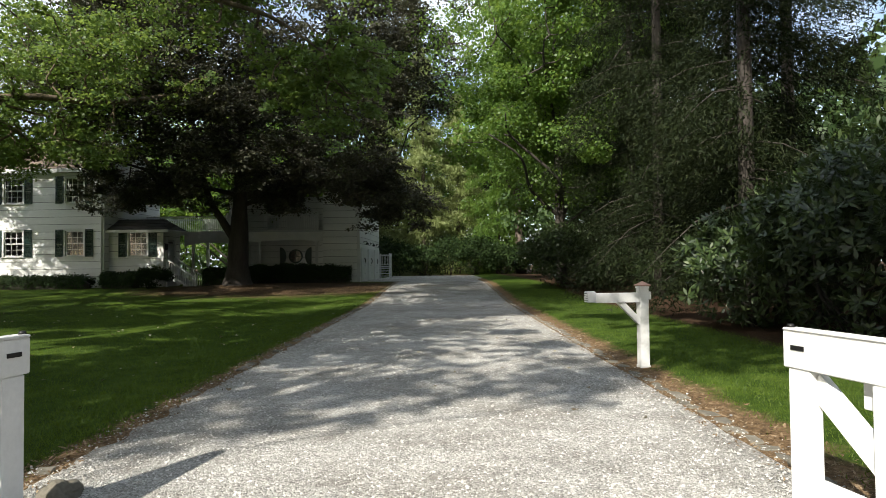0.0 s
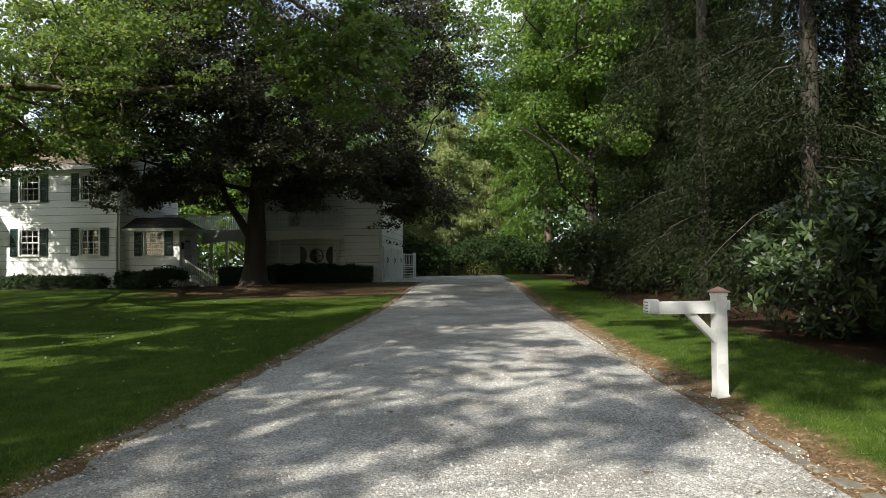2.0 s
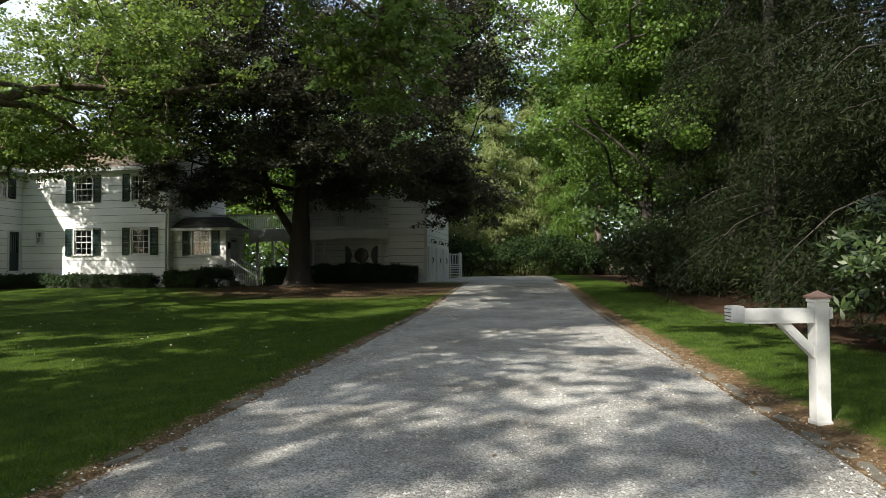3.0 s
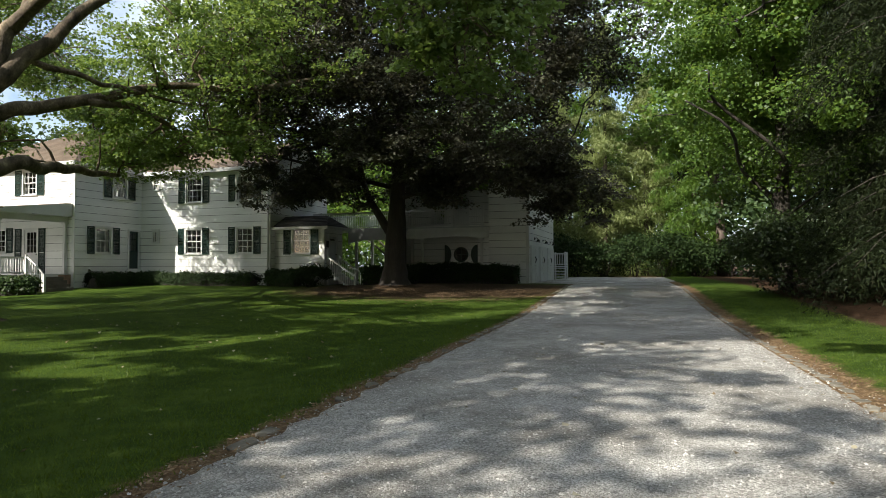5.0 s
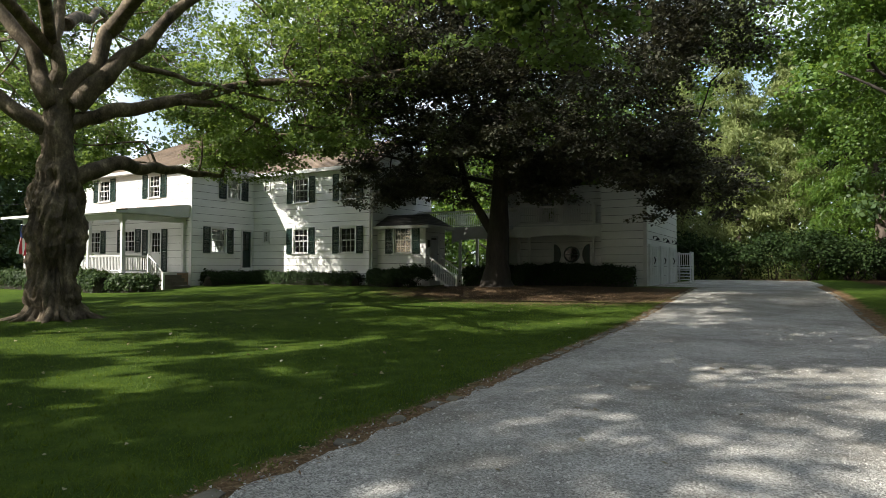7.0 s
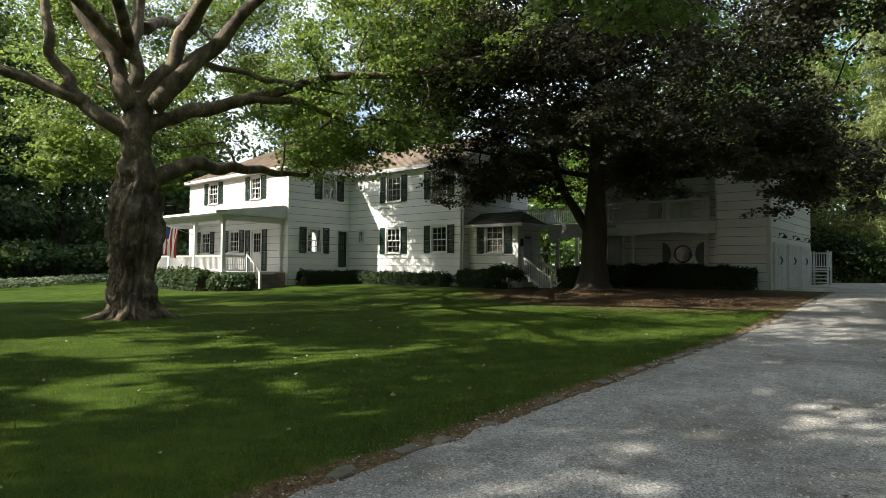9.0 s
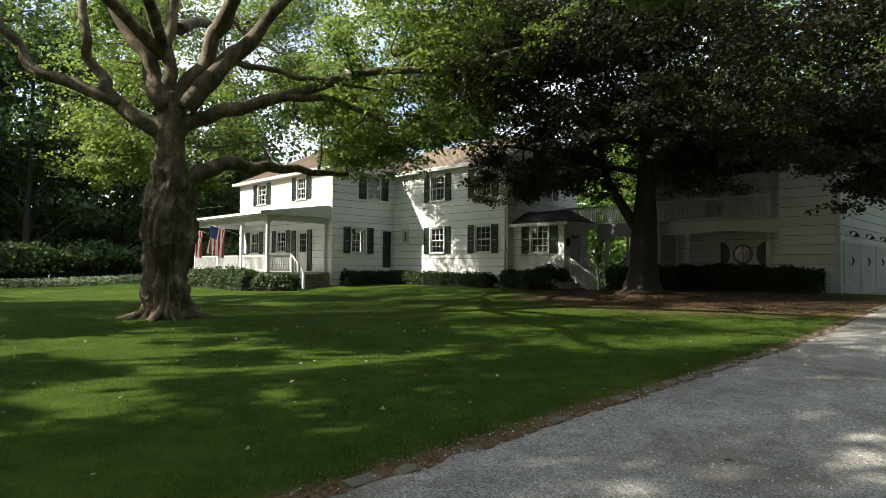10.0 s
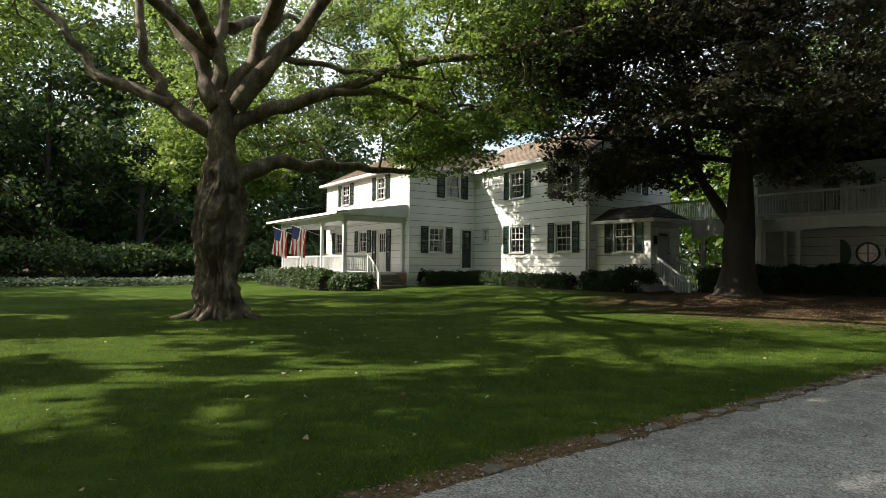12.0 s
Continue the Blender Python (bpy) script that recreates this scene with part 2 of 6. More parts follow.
LOOSE_LEAF = leafy("privet_leaf", [(0.15, (0.010, 0.024, 0.007)), (0.5, (0.022, 0.046, 0.012)), (0.85, (0.060, 0.098, 0.026))], (0.14, 0.20, 0.035), 0.5, 0.2, 1.2, 0.2)
GRASS = leafy("grass_blade", [(0.15, (0.024, 0.048, 0.008)), (0.5, (0.048, 0.086, 0.013)), (0.85, (0.100, 0.146, 0.024))], (0.40, 0.50, 0.02), 0.5, 0.35, 0.5, 0.2)


# ---- mesh helpers ----
def part(name, bm, mat, parent, label=""):
    """Link a bmesh as one mesh object under a thing or a part."""
    me = bpy.data.meshes.new(name)
    bm.normal_update()
    bm.to_mesh(me)
    bm.free()
    me.materials.append(mat)
    ob = new(name, me)
    ob.parent = parent
    if label:
        ob["label"] = label
    return ob


def thing(name, place, label, category, group="", kind=""):
    ob = new(name)
    ob.empty_display_size = 0.2
    ob.matrix_world = place
    return tagged(ob, label, category, group, kind)


def bx(bm, x0, x1, y0, y1, z0, z1, m=None):
    vs = [bm.verts.new((m @ Vector(p)) if m else p) for p in ((x0, y0, z0), (x1, y0, z0), (x1, y1, z0), (x0, y1, z0), (x0, y0, z1), (x1, y0, z1), (x1, y1, z1), (x0, y1, z1))]
    for f in ((3, 2, 1, 0), (4, 5, 6, 7), (0, 1, 5, 4), (1, 2, 6, 5), (2, 3, 7, 6), (3, 0, 4, 7)):
        bm.faces.new([vs[i] for i in f])
    return vs


def box(*a, bevel=0.0, m=None):
    bm = bmesh.new()
    bx(bm, *a, m=m)
    if bevel:
        bmesh.ops.bevel(bm, geom=bm.edges[:], offset=bevel, segments=2, affect="EDGES")
    return bm


def smooth_path(pts, steps=5):
    """Points along a smooth curve through pts."""
    p = [np.array(q, float) for q in pts]
    p = [2 * p[0] - p[1]] + p + [2 * p[-1] - p[-2]]
    out = []
    for i in range(1, len(p) - 2):
        for s in range(steps):
            t = s / steps
            a, b, c, d = p[i - 1], p[i], p[i + 1], p[i + 2]
            out.append(0.5 * ((2 * b) + (c - a) * t + (2 * a - 5 * b + 4 * c - d) * t * t + (3 * b - a - 3 * c + d) * t ** 3))
    out.append(p[-2])
    return out


def tube(bm, pts, radii, sides=8, lump=0.0, rng=None, steps=4):
    """A tapering round limb along a smooth path."""
    path = smooth_path(pts, steps)
    rad = np.interp(np.linspace(0, len(radii) - 1, len(path)), range(len(radii)), radii)
    prev, rings = Vector((0.3, 1, 0.1)), []
    for i, c in enumerate(path):
        d = Vector(path[min(i + 1, len(path) - 1)] - path[max(i - 1, 0)]).normalized()
        u = (prev - d * prev.dot(d)).normalized()
        v = d.cross(u)
        prev = u
        ring = []
        for k in range(sides):
            a = 2 * math.pi * k / sides
            o = u * math.cos(a) + v * math.sin(a)
            r = rad[i]
            if lump:
                q = Vector(c) + o * rad[i]
                r *= 1 + lump * noise.noise(q * 1.5) + 0.6 * lump * noise.noise(q * 3.4) + 0.22 * lump * noise.noise(q * 8.0)
            ring.append(bm.verts.new(Vector(c) + o * r))
        rings.append(ring)
    for a, b in zip(rings, rings[1:]):
        for k in range(sides):
            f = bm.faces.new((a[k], a[(k + 1) % sides], b[(k + 1) % sides], b[k]))
            f.smooth = True
    bm.faces.new(rings[0][::-1])
    bm.faces.new(rings[-1])


def cyl(bm, c0, c1, r0, r1, sides=16):
    tube(bm, [c0, [(a + b) / 2 for a, b in zip(c0, c1)], c1], [r0, (r0 + r1) / 2, r1], sides, steps=1)


LEAF = {
    "maple": [(0, -0.5), (0.52, -0.22), (0.24, 0.22), (0, 0.58), (-0.36, 0.2), (-0.5, -0.2)],
    "oval": [(0, -0.5), (0.36, -0.05), (0, 0.5), (-0.36, -0.05)],
    "kite": [(0, -0.5), (0.5, -0.06), (0, 0.5), (-0.5, -0.06)],
    "long": [(0, -0.5), (0.16, 0.08), (0, 0.5), (-0.16, 0.08)],
    "spray": [(-0.11, -0.5), (0.11, -0.5), (0, 0.5)],
    "blade": [(-0.09, 0), (0.09, 0), (0.0, 1.0)],
}


def leaves(name, pos, nrm, size, shape, mat, parent, along=None, label="", tags=None):
    """One mesh of many small leaves. pos, nrm: N x 3; size: N; along: the way a leaf points, or None for any."""
    rng = np.random.default_rng(len(pos))
    n = len(pos)
    sh = np.array(LEAF[shape])
    k = len(sh)
    nrm = nrm / np.maximum(np.linalg.norm(nrm, axis=1, keepdims=True), 1e-6)
    ref = rng.normal(size=(n, 3)) if along is None else along
    b = ref - nrm * np.sum(ref * nrm, axis=1, keepdims=True)
    b /= np.maximum(np.linalg.norm(b, axis=1, keepdims=True), 1e-6)
    a = np.cross(b, nrm)
    curl = -0.35 * np.abs(sh[:, 0]) * (0.5 + rng.random((n, 1)))
    v = pos[:, None, :] + size[:, None, None] * (sh[None, :, 0:1] * a[:, None, :] + sh[None, :, 1:2] * b[:, None, :] + curl[:, :, None] * nrm[:, None, :])
    me = bpy.data.meshes.new(name)
    me.vertices.add(n * k)
    me.vertices.foreach_set("co", v.astype(np.float32).ravel())
    me.loops.add(n * k)
    me.loops.foreach_set("vertex_index", np.arange(n * k, dtype=np.int32))
    me.polygons.add(n)
    me.polygons.foreach_set("loop_start", np.arange(0, n * k, k, dtype=np.int32))
    me.update(calc_edges=True)
    me.materials.append(mat)
    ob = new(name, me)
    ob.parent = parent
    if label:
        ob["label"] = label
    if parent:
        ob.matrix_parent_inverse = parent.matrix_basis.inverted()
    return ob


def in_clumps(rng, clumps, each, inner=0.35, flat=0.5):
    """Leaf places and facings in ellipsoid clumps, denser towards their outside. clumps: M x 4, centre and radius."""
    c = np.repeat(np.array(clumps), each, axis=0)
    d = rng.normal(size=(len(c), 3))
    d /= np.linalg.norm(d, axis=1, keepdims=True)
    r = inner + (1 - inner) * rng.random((len(c), 1)) ** 0.6
    off = d * r * c[:, 3:4] * np.array([1, 1, 0.62])
    nrm = d * 0.5 + rng.normal(size=d.shape) * 0.55 + np.array([0, 0, flat])
    return c[:, :3] + off, nrm


def in_sprays(rng, clumps, each, layers=3, flat=0.9):
    """Leaf places and facings in flat, slightly drooping sprays, a few to each clump. clumps: M x 4, centre and radius."""
    c = np.repeat(np.array(clumps), layers, axis=0)
    m = len(c)
    r = c[:, 3]
    mid = c[:, :3] + np.stack([rng.normal(size=m) * 0.3 * r, rng.normal(size=m) * 0.3 * r, (rng.random(m) * 1.2 - 0.6) * r], 1)
    turn, wide = rng.random(m) * math.pi, r * (0.6 + 0.45 * rng.random(m))
    tilt = rng.normal(size=(m, 2)) * 0.2
    k = each // layers
    mid, turn, wide, tilt = (np.repeat(v, k, axis=0) for v in (mid, turn, wide, tilt))
    n = len(mid)
    rho, a = rng.random(n) ** 0.6, rng.random(n) * 2 * math.pi
    u, v = rho * np.cos(a) * wide * 1.25, rho * np.sin(a) * wide * 0.75
    dx, dy = u * np.cos(turn) - v * np.sin(turn), u * np.sin(turn) + v * np.cos(turn)
    dz = tilt[:, 0] * dx + tilt[:, 1] * dy - 0.25 * rho ** 2 * wide + rng.normal(size=n) * 0.07
    nrm = np.stack([0.3 * dx / wide - tilt[:, 0], 0.3 * dy / wide - tilt[:, 1], flat * np.ones(n)], 1) + rng.normal(size=(n, 3)) * 0.5
    return mid + np.stack([dx, dy, dz], 1), nrm


def ground_z(x, y):
    t = min(max((y - 19.0) / 17.0, 0.0), 1.0)
    rise = 0.42 * t * t * (3 - 2 * t)
    s = min(max((-2.8 - x) / 1.4, 0.0), 1.0)
    s2 = min(max((x - 2.4) / 0.7, 0.0), 1.0)
    far = min(max((y - 2) / 3.0, 0.0), 1.0)
    rise += 0.20 * math.exp(-((x + 10.6) ** 2 + (y - 32.0) ** 2) / 2.6)
    return rise + (-0.11 * s * (1 - t) + 0.07 * s2) * far + 0.03 * noise.noise((x * 0.15, y * 0.15, 0.0)) * s


# ---- ground ----
def axis(near0, near1, step, far):
    inner = list(np.arange(near0, near1 + 0.001, step))
    grow, w = [], step
    v = near1
    while v < far:
        w *= 1.35
        v += w
        grow.append(v)
    low, w, v = [], step, near0
    while v > -far:
        w *= 1.35
        v -= w
        low.append(v)
    return low[::-1] + inner + grow


def build_ground():
    xs, ys = axis(-48, 14, 0.5, 1500), axis(-4, 70, 0.5, 1500)
    verts = [(x, y, ground_z(x, y)) for y in ys for x in xs]
    nx = len(xs)
    faces = [(j * nx + i, j * nx + i + 1, (j + 1) * nx + i + 1, (j + 1) * nx + i) for j in range(len(ys) - 1) for i in range(nx - 1)]
    me = bpy.data.meshes.new("ground")
    me.from_pydata(verts, [], faces)
    me.materials.append(LAWN)
    for f in me.polygons:
        f.use_smooth = True
    return tagged(new("ground", me), "mown green lawn with bare soil under the trees", "lawn", kind="structure")


DRIVE_L, DRIVE_R = -2.62, 2.27


def drive_edges(y):
    w = 0.07 * noise.noise((0.0, y * 0.5, 3.0)) + 0.11 * noise.noise((4.0, y * 2.7, 3.0)) + 0.05 * noise.noise((4.0, y * 7.0, 3.0))
    left, right = DRIVE_L + w, DRIVE_R + 0.05 * noise.noise((9.0, y * 0.5, 3.0)) + 0.03 * noise.noise((14.0, y * 2.7, 3.0))
    if y > 37.2:
        t = min((y - 37.2) / 1.0, 1.0)
        left -= 2.4 * t * t * (3 - 2 * t)
    if y > 42:
        t = min((y - 42) / 4.0, 1.0)
        right += 9.0 * t * t
    return left, right


def build_drive():
    bm = bmesh.new()
    rows = []
    for y in np.arange(-6, 56.01, 0.125):
        a, b = drive_edges(y)
        row = []
        for k in range(13):
            x = a + (b - a) * k / 12
            edge = min(k, 12 - k)
            crown = 0.006 if edge == 0 else 0.035 + 0.012 * noise.noise((x * 0.9, y * 0.6, 1.0))
            row.append(bm.verts.new((x, y, ground_z(min(max(x, -2.75), 2.35), y) + crown)))
        rows.append(row)
    for r, s in zip(rows, rows[1:]):
        for k in range(12):
            bm.faces.new((r[k], r[k + 1], s[k + 1], s[k])).smooth = True
    ob = part("driveway", bm, GRAVEL, None)
    return tagged(ob, "pale grey crushed gravel driveway with worn tracks", "driveway", kind="structure")


def drive_z(x, y):
    return ground_z(min(max(x, -2.75), 2.35), y) + 0.035 + 0.012 * noise.noise((x * 0.9, y * 0.6, 1.0))


def build_loose_gravel():
    """Loose stones on the drive, thinning out with distance."""
    rng = np.random.default_rng(5)
    n = 42000
    y = 3.2 + 19 * rng.random(n) ** 1.9
    x = DRIVE_L + 0.05 + (DRIVE_R - DRIVE_L - 0.1) * rng.random(n)
    stray = rng.random(n)
    x = np.where(stray < 0.018, DRIVE_L - 0.02 - 0.13 * np.abs(rng.normal(size=n)), np.where(stray > 0.98, DRIVE_R + 0.02 + 0.10 * np.abs(rng.normal(size=n)), x))
    z = np.array([drive_z(a, b) if DRIVE_L < a < DRIVE_R else ground_z(a, b) + 0.012 for a, b in zip(x, y)])
    c = np.stack([x, y, z], 1)
    s = (0.005 + 0.009 * rng.random((n, 1, 1)) ** 2)
    o = np.array([(1, 0, 0), (-1, 0, 0), (0, 1, 0), (0, -1, 0), (0, 0, 0.8), (0, 0, -0.6)])[None] + rng.normal(size=(n, 6, 3)) * 0.25
    v = (c[:, None, :] + o * s).reshape(-1, 3)
    f = np.array([(0, 2, 4), (2, 1, 4), (1, 3, 4), (3, 0, 4)])
    faces = (f[None] + 6 * np.arange(n)[:, None, None]).reshape(-1, 3)
    me = bpy.data.meshes.new("loose_gravel")
    me.from_pydata(v.tolist(), [], faces.tolist())
    me.materials.append(GRAVEL_LOOSE)
    return tagged(new("loose_gravel", me), "loose pale grey gravel stones on the driveway", "gravel", kind="stuff")


def build_grass():
    rng = np.random.default_rng(7)
    n = 290000
    y = 3.5 + 24 * rng.random(n) ** 1.7
    side = rng.random(n) < 0.82
    x = np.where(side, -2.72 - 19 * rng.random(n) ** 1.7, 2.5 + 2.8 * rng.random(n))
    z = np.array([ground_z(a, b) for a, b in zip(x, y)])
    ragged = np.array([0.22 * noise.noise((b * 2.2, 7.0 * (a > 0), 1.0)) for a, b in zip(x, y)])
    edge = np.where(side, -2.86 - x, x - 2.66) + ragged
    keep = rng.random(n) < np.clip(0.25 + edge / 0.22, 0.04, 1.0)
    x, y, z = x[keep], y[keep], z[keep]
    m = len(x)
    pos = np.stack([x, y, z - 0.004], 1)
    along = np.stack([rng.normal(size=m) * 0.6, rng.normal(size=m) * 0.6, np.ones(m)], 1)
    nrm = np.stack([rng.normal(size=m), rng.normal(size=m) - 0.4, 0.5 * np.ones(m)], 1)
    size = 0.022 + 0.030 * rng.random(m) + 0.03 * (rng.random(m) < 0.03)
    ob = leaves("grass", pos, nrm, size, "blade", GRASS, None, along)
    return tagged(ob, "short mown green grass blades on the lawn", "grass", kind="stuff")


def build_litter():
    """Pine needles and bits of twig on the soil beside the drive and under the dark maple."""
    rng = np.random.default_rng(8)
    n = 24000
    y = 2.8 + 26 * rng.random(n) ** 1.4
    which = rng.random(n)
    x = np.where(which < 0.42, -2.74 + 0.11 * rng.normal(size=n), 2.44 + 0.15 * rng.normal(size=n))
    bed = which > 0.84
    x = np.where(bed, -7.0 + 3.4 * rng.normal(size=n), x)
    y = np.where(bed, 29.6 + 1.7 * rng.normal(size=n), y)
    keep = ~bed | (x < -2.9)
    x, y, bed = x[keep], y[keep], bed[keep]
    m = len(x)
    on_drive = (x > DRIVE_L) & (x < DRIVE_R)
    z = np.array([(drive_z(a, b) if d else ground_z(a, b)) + 0.006 for a, b, d in zip(x, y, on_drive)])
    nrm = np.stack([rng.normal(size=m) * 0.3, rng.normal(size=m) * 0.3, np.ones(m)], 1)
    size = np.where(bed, 0.05 + 0.07 * rng.random(m), 0.022 + 0.045 * rng.random(m) ** 2)
    ob = leaves("needle_litter", np.stack([x, y, z], 1), nrm, size, "long", FALLEN_NEEDLE, None)
    return tagged(ob, "dry tan needles and twig bits on bare soil", "litter", kind="stuff")


# ---- trees ----
def sway(rng, a, b, bend):
    """Points from a to b with a slight bend."""
    a, b = np.array(a, float), np.array(b, float)
    k = np.linalg.norm(b - a) * bend
    return [a, a + (b - a) * 0.35 + rng.normal(size=3) * k, a + (b - a) * 0.7 + rng.normal(size=3) * k, b]


def gnarl(rng, pts, k):
    """A limb's path with small kinks between its points."""
    path = smooth_path(pts, 3)
    return [p + (rng.normal(size=3) * k if 0 < i < len(path) - 1 else 0) for i, p in enumerate(path)]


def knobs(bm, burls):
    """Push the bark out (or in) round each burl: x, y, z, reach, height."""
    for v in bm.verts:
        for x, y, z, reach, out in burls:
            d = v.co - Vector((x, y, z))
            d.z *= 0.75
            f = math.exp(-d.length_squared / (reach * reach))
            if f > 0.01:
                w = Vector((v.co.x, v.co.y, 0.0))
                v.co += w.normalized() * out * f


def folds(bm, deep):
    """Upright folds and creases in old bark, deepest near the ground."""
    for v in bm.verts:
        w = Vector((v.co.x, v.co.y, 0.0)).normalized()
        k = deep * (1.0 if v.co.z < 3.2 else max(0.15, 1.0 - (v.co.z - 3.2) * 0.5))
        q = Vector((w.x * 2.6, w.y * 2.6, v.co.z * 0.5))
        v.co += w * k * (0.9 * noise.noise(q) - 1.1 * max(0.0, 0.16 - abs(noise.noise(q * 1.7 + Vector((5, 0, 0))))) / 0.16 + 0.45 * noise.noise(Vector((w.x * 5, w.y * 5, v.co.z * 2.2))) + 0.3 * noise.noise(v.co * 5.5) + 0.16 * noise.noise(v.co * 12))


def clear_of_sun(clumps, reach=0.4):
    """The clumps whose shadows leave the sunny spots of the lawn open."""
    run, way = 1.0 / math.tan(radians(SUN_HEIGHT)), np.array(SUN_TRAVEL) / math.hypot(*SUN_TRAVEL)
    out = []
    for c in clumps:
        gx, gy = c[0] + way[0] * run * c[2], c[1] + way[1] * run * c[2]
        if c[2] < 7.5 or not any(((gx - a) / (p + c[3] * reach)) ** 2 + ((gy - b) / (q + c[3] * reach)) ** 2 < 1 for a, b, p, q in SUNNY):
            out.append(c)
    return out


def broad_tree(label, trunk, trunk_r, limbs, clumps, each, leaf, leaf_size, leaf_mat, bark, seed, lump=0.05, sides=14, name="tree", category="tree", twigs=True, inner=0.3, flat=0.5, steps=5, burls=(), limb_lump=None, layers=0):
    """A tree: trunk and limbs as tapering tubes, twigs reaching into the clumps, and a crown of separate leaves."""
    rng = np.random.default_rng(seed)
    clumps = clear_of_sun(clumps)
    base = trunk[0]
    t = thing(name, pose(*base), label, category)
    bm = bmesh.new()
    local = [np.array(p) - np.array(base) for p in trunk]
    tube(bm, local, trunk_r, sides, lump, rng, steps)
    if burls:
        knobs(bm, burls)
        folds(bm, 0.13)
    part("trunk", bm, bark, t)
    for pts, r0, r1 in limbs:
        bm = bmesh.new()
        local = [np.array(p) - np.array(base) for p in pts]
        tube(bm, local, np.linspace(r0, r1, len(pts)).tolist(), 12 if lump > 0.2 else 9, lump if limb_lump is None else limb_lump, rng, 4)
        part("limb", bm, bark, t)
    if twigs:
        ends = [np.array(p) for pts, a, b in limbs for p in smooth_path(pts, 3)[2:]] or [np.array(trunk[-1])]
        ends = np.array(ends)
        bm = bmesh.new()
        tips = np.array(clumps)[:, :3]
        gap = np.array([np.min(np.linalg.norm(ends - p, axis=1)) for p in tips])
        joints, reach = ends, np.zeros(len(ends))
        for c in np.argsort(gap):
            # each branch springs from the nearest limb or earlier branch
            tip = tips[c]
            far = np.linalg.norm(joints - tip, axis=1) + 0.35 * reach
            k = int(np.argmin(far))
            q = joints[k]
            thick = max(0.05 - 0.009 * reach[k], 0.016)
            path = sway(rng, q, tip, 0.09)
            tube(bm, [p - np.array(base) for p in path], [thick, thick * 0.75, thick * 0.55, 0.007], 5, steps=2)
            joints = np.vstack([joints, path[1:]])
            reach = np.append(reach, reach[k] + np.array((0.4, 0.8, 1.2)) * min(far[k], 3.0))
            for _ in range(2):
                o = tip + rng.normal(size=3) * clumps[c][3] * np.array((0.6, 0.6, 0.3))
                tube(bm, [p - np.array(base) for p in sway(rng, tip * 0.8 + q * 0.2, o, 0.08)], [0.014, 0.01, 0.007, 0.004], 3, steps=1)
        tagged(part("branch", bm, bark, t), kind="stuff")
    pos, nrm = in_sprays(rng, clumps, each, layers, flat) if layers else in_clumps(rng, clumps, each, inner, flat)
    size = leaf_size * (0.6 + 0.7 * rng.random(len(pos)))
    leaves("crown", pos, nrm, size, leaf, leaf_mat, t)
    return t


def crown_clumps(rng, centre, radii, n, size, hollow=0.55, lowest=-1.0, gaps=0.0):
    """Clump centres through an uneven ellipsoid crown."""
    out = []
    while len(out) < n:
        d = rng.normal(size=3)
        d /= np.linalg.norm(d)
        if d[2] < lowest:
            continue
        r = hollow + (1 - hollow) * rng.random()
        wob = 1 + 0.28 * noise.noise(Vector(d) * 2.3 + Vector(centre) * 0.37)
        p = np.array(centre) + d * np.array(radii) * r * wob
        if gaps and noise.noise(Vector(p) * 0.33) > 0.45 - gaps:
            continue
        out.append((*p, size * (0.65 + 0.7 * rng.random())))
    return out


def simple_tree(x, y, height, spread, label, leaf_mat, seed, n=70, each=220, size=1.1, leaf="oval", leaf_size=0.24, low=0.3, bark=None, r=0.22, twigs=False):
    rng = np.random.default_rng(seed)
    z = ground_z(x, y)
    lean = rng.normal(size=2) * 0.3
    trunk = [(x, y, z - 0.1), (x + lean[0] * 0.3, y + lean[1] * 0.3, z + height * 0.3), (x + lean[0], y + lean[1], z + height * 0.85)]
    cz = z + height * (low + 1) / 2
    cl = crown_clumps(rng, (x + lean[0], y + lean[1], cz), (spread, spread, height * (1 - low) / 2), n, size, 0.35)
    limbs = []
    for _ in range(6):
        a = rng.random() * 6.28
        h = height * (low * 0.7 + 0.35 * rng.random())
        e = (x + math.cos(a) * spread * 0.75, y + math.sin(a) * spread * 0.75, z + h + height * 0.18)
        limbs.append((sway(rng, (x + lean[0] * 0.3, y + lean[1] * 0.3, z + h), e, 0.06), r * 0.45, 0.03))
    return broad_tree(label, trunk, [r * 1.3, r, r * 0.25], limbs, cl, each, leaf, leaf_size, leaf_mat, bark or DARK_BARK, seed, 0.04, 9, twigs=twigs)


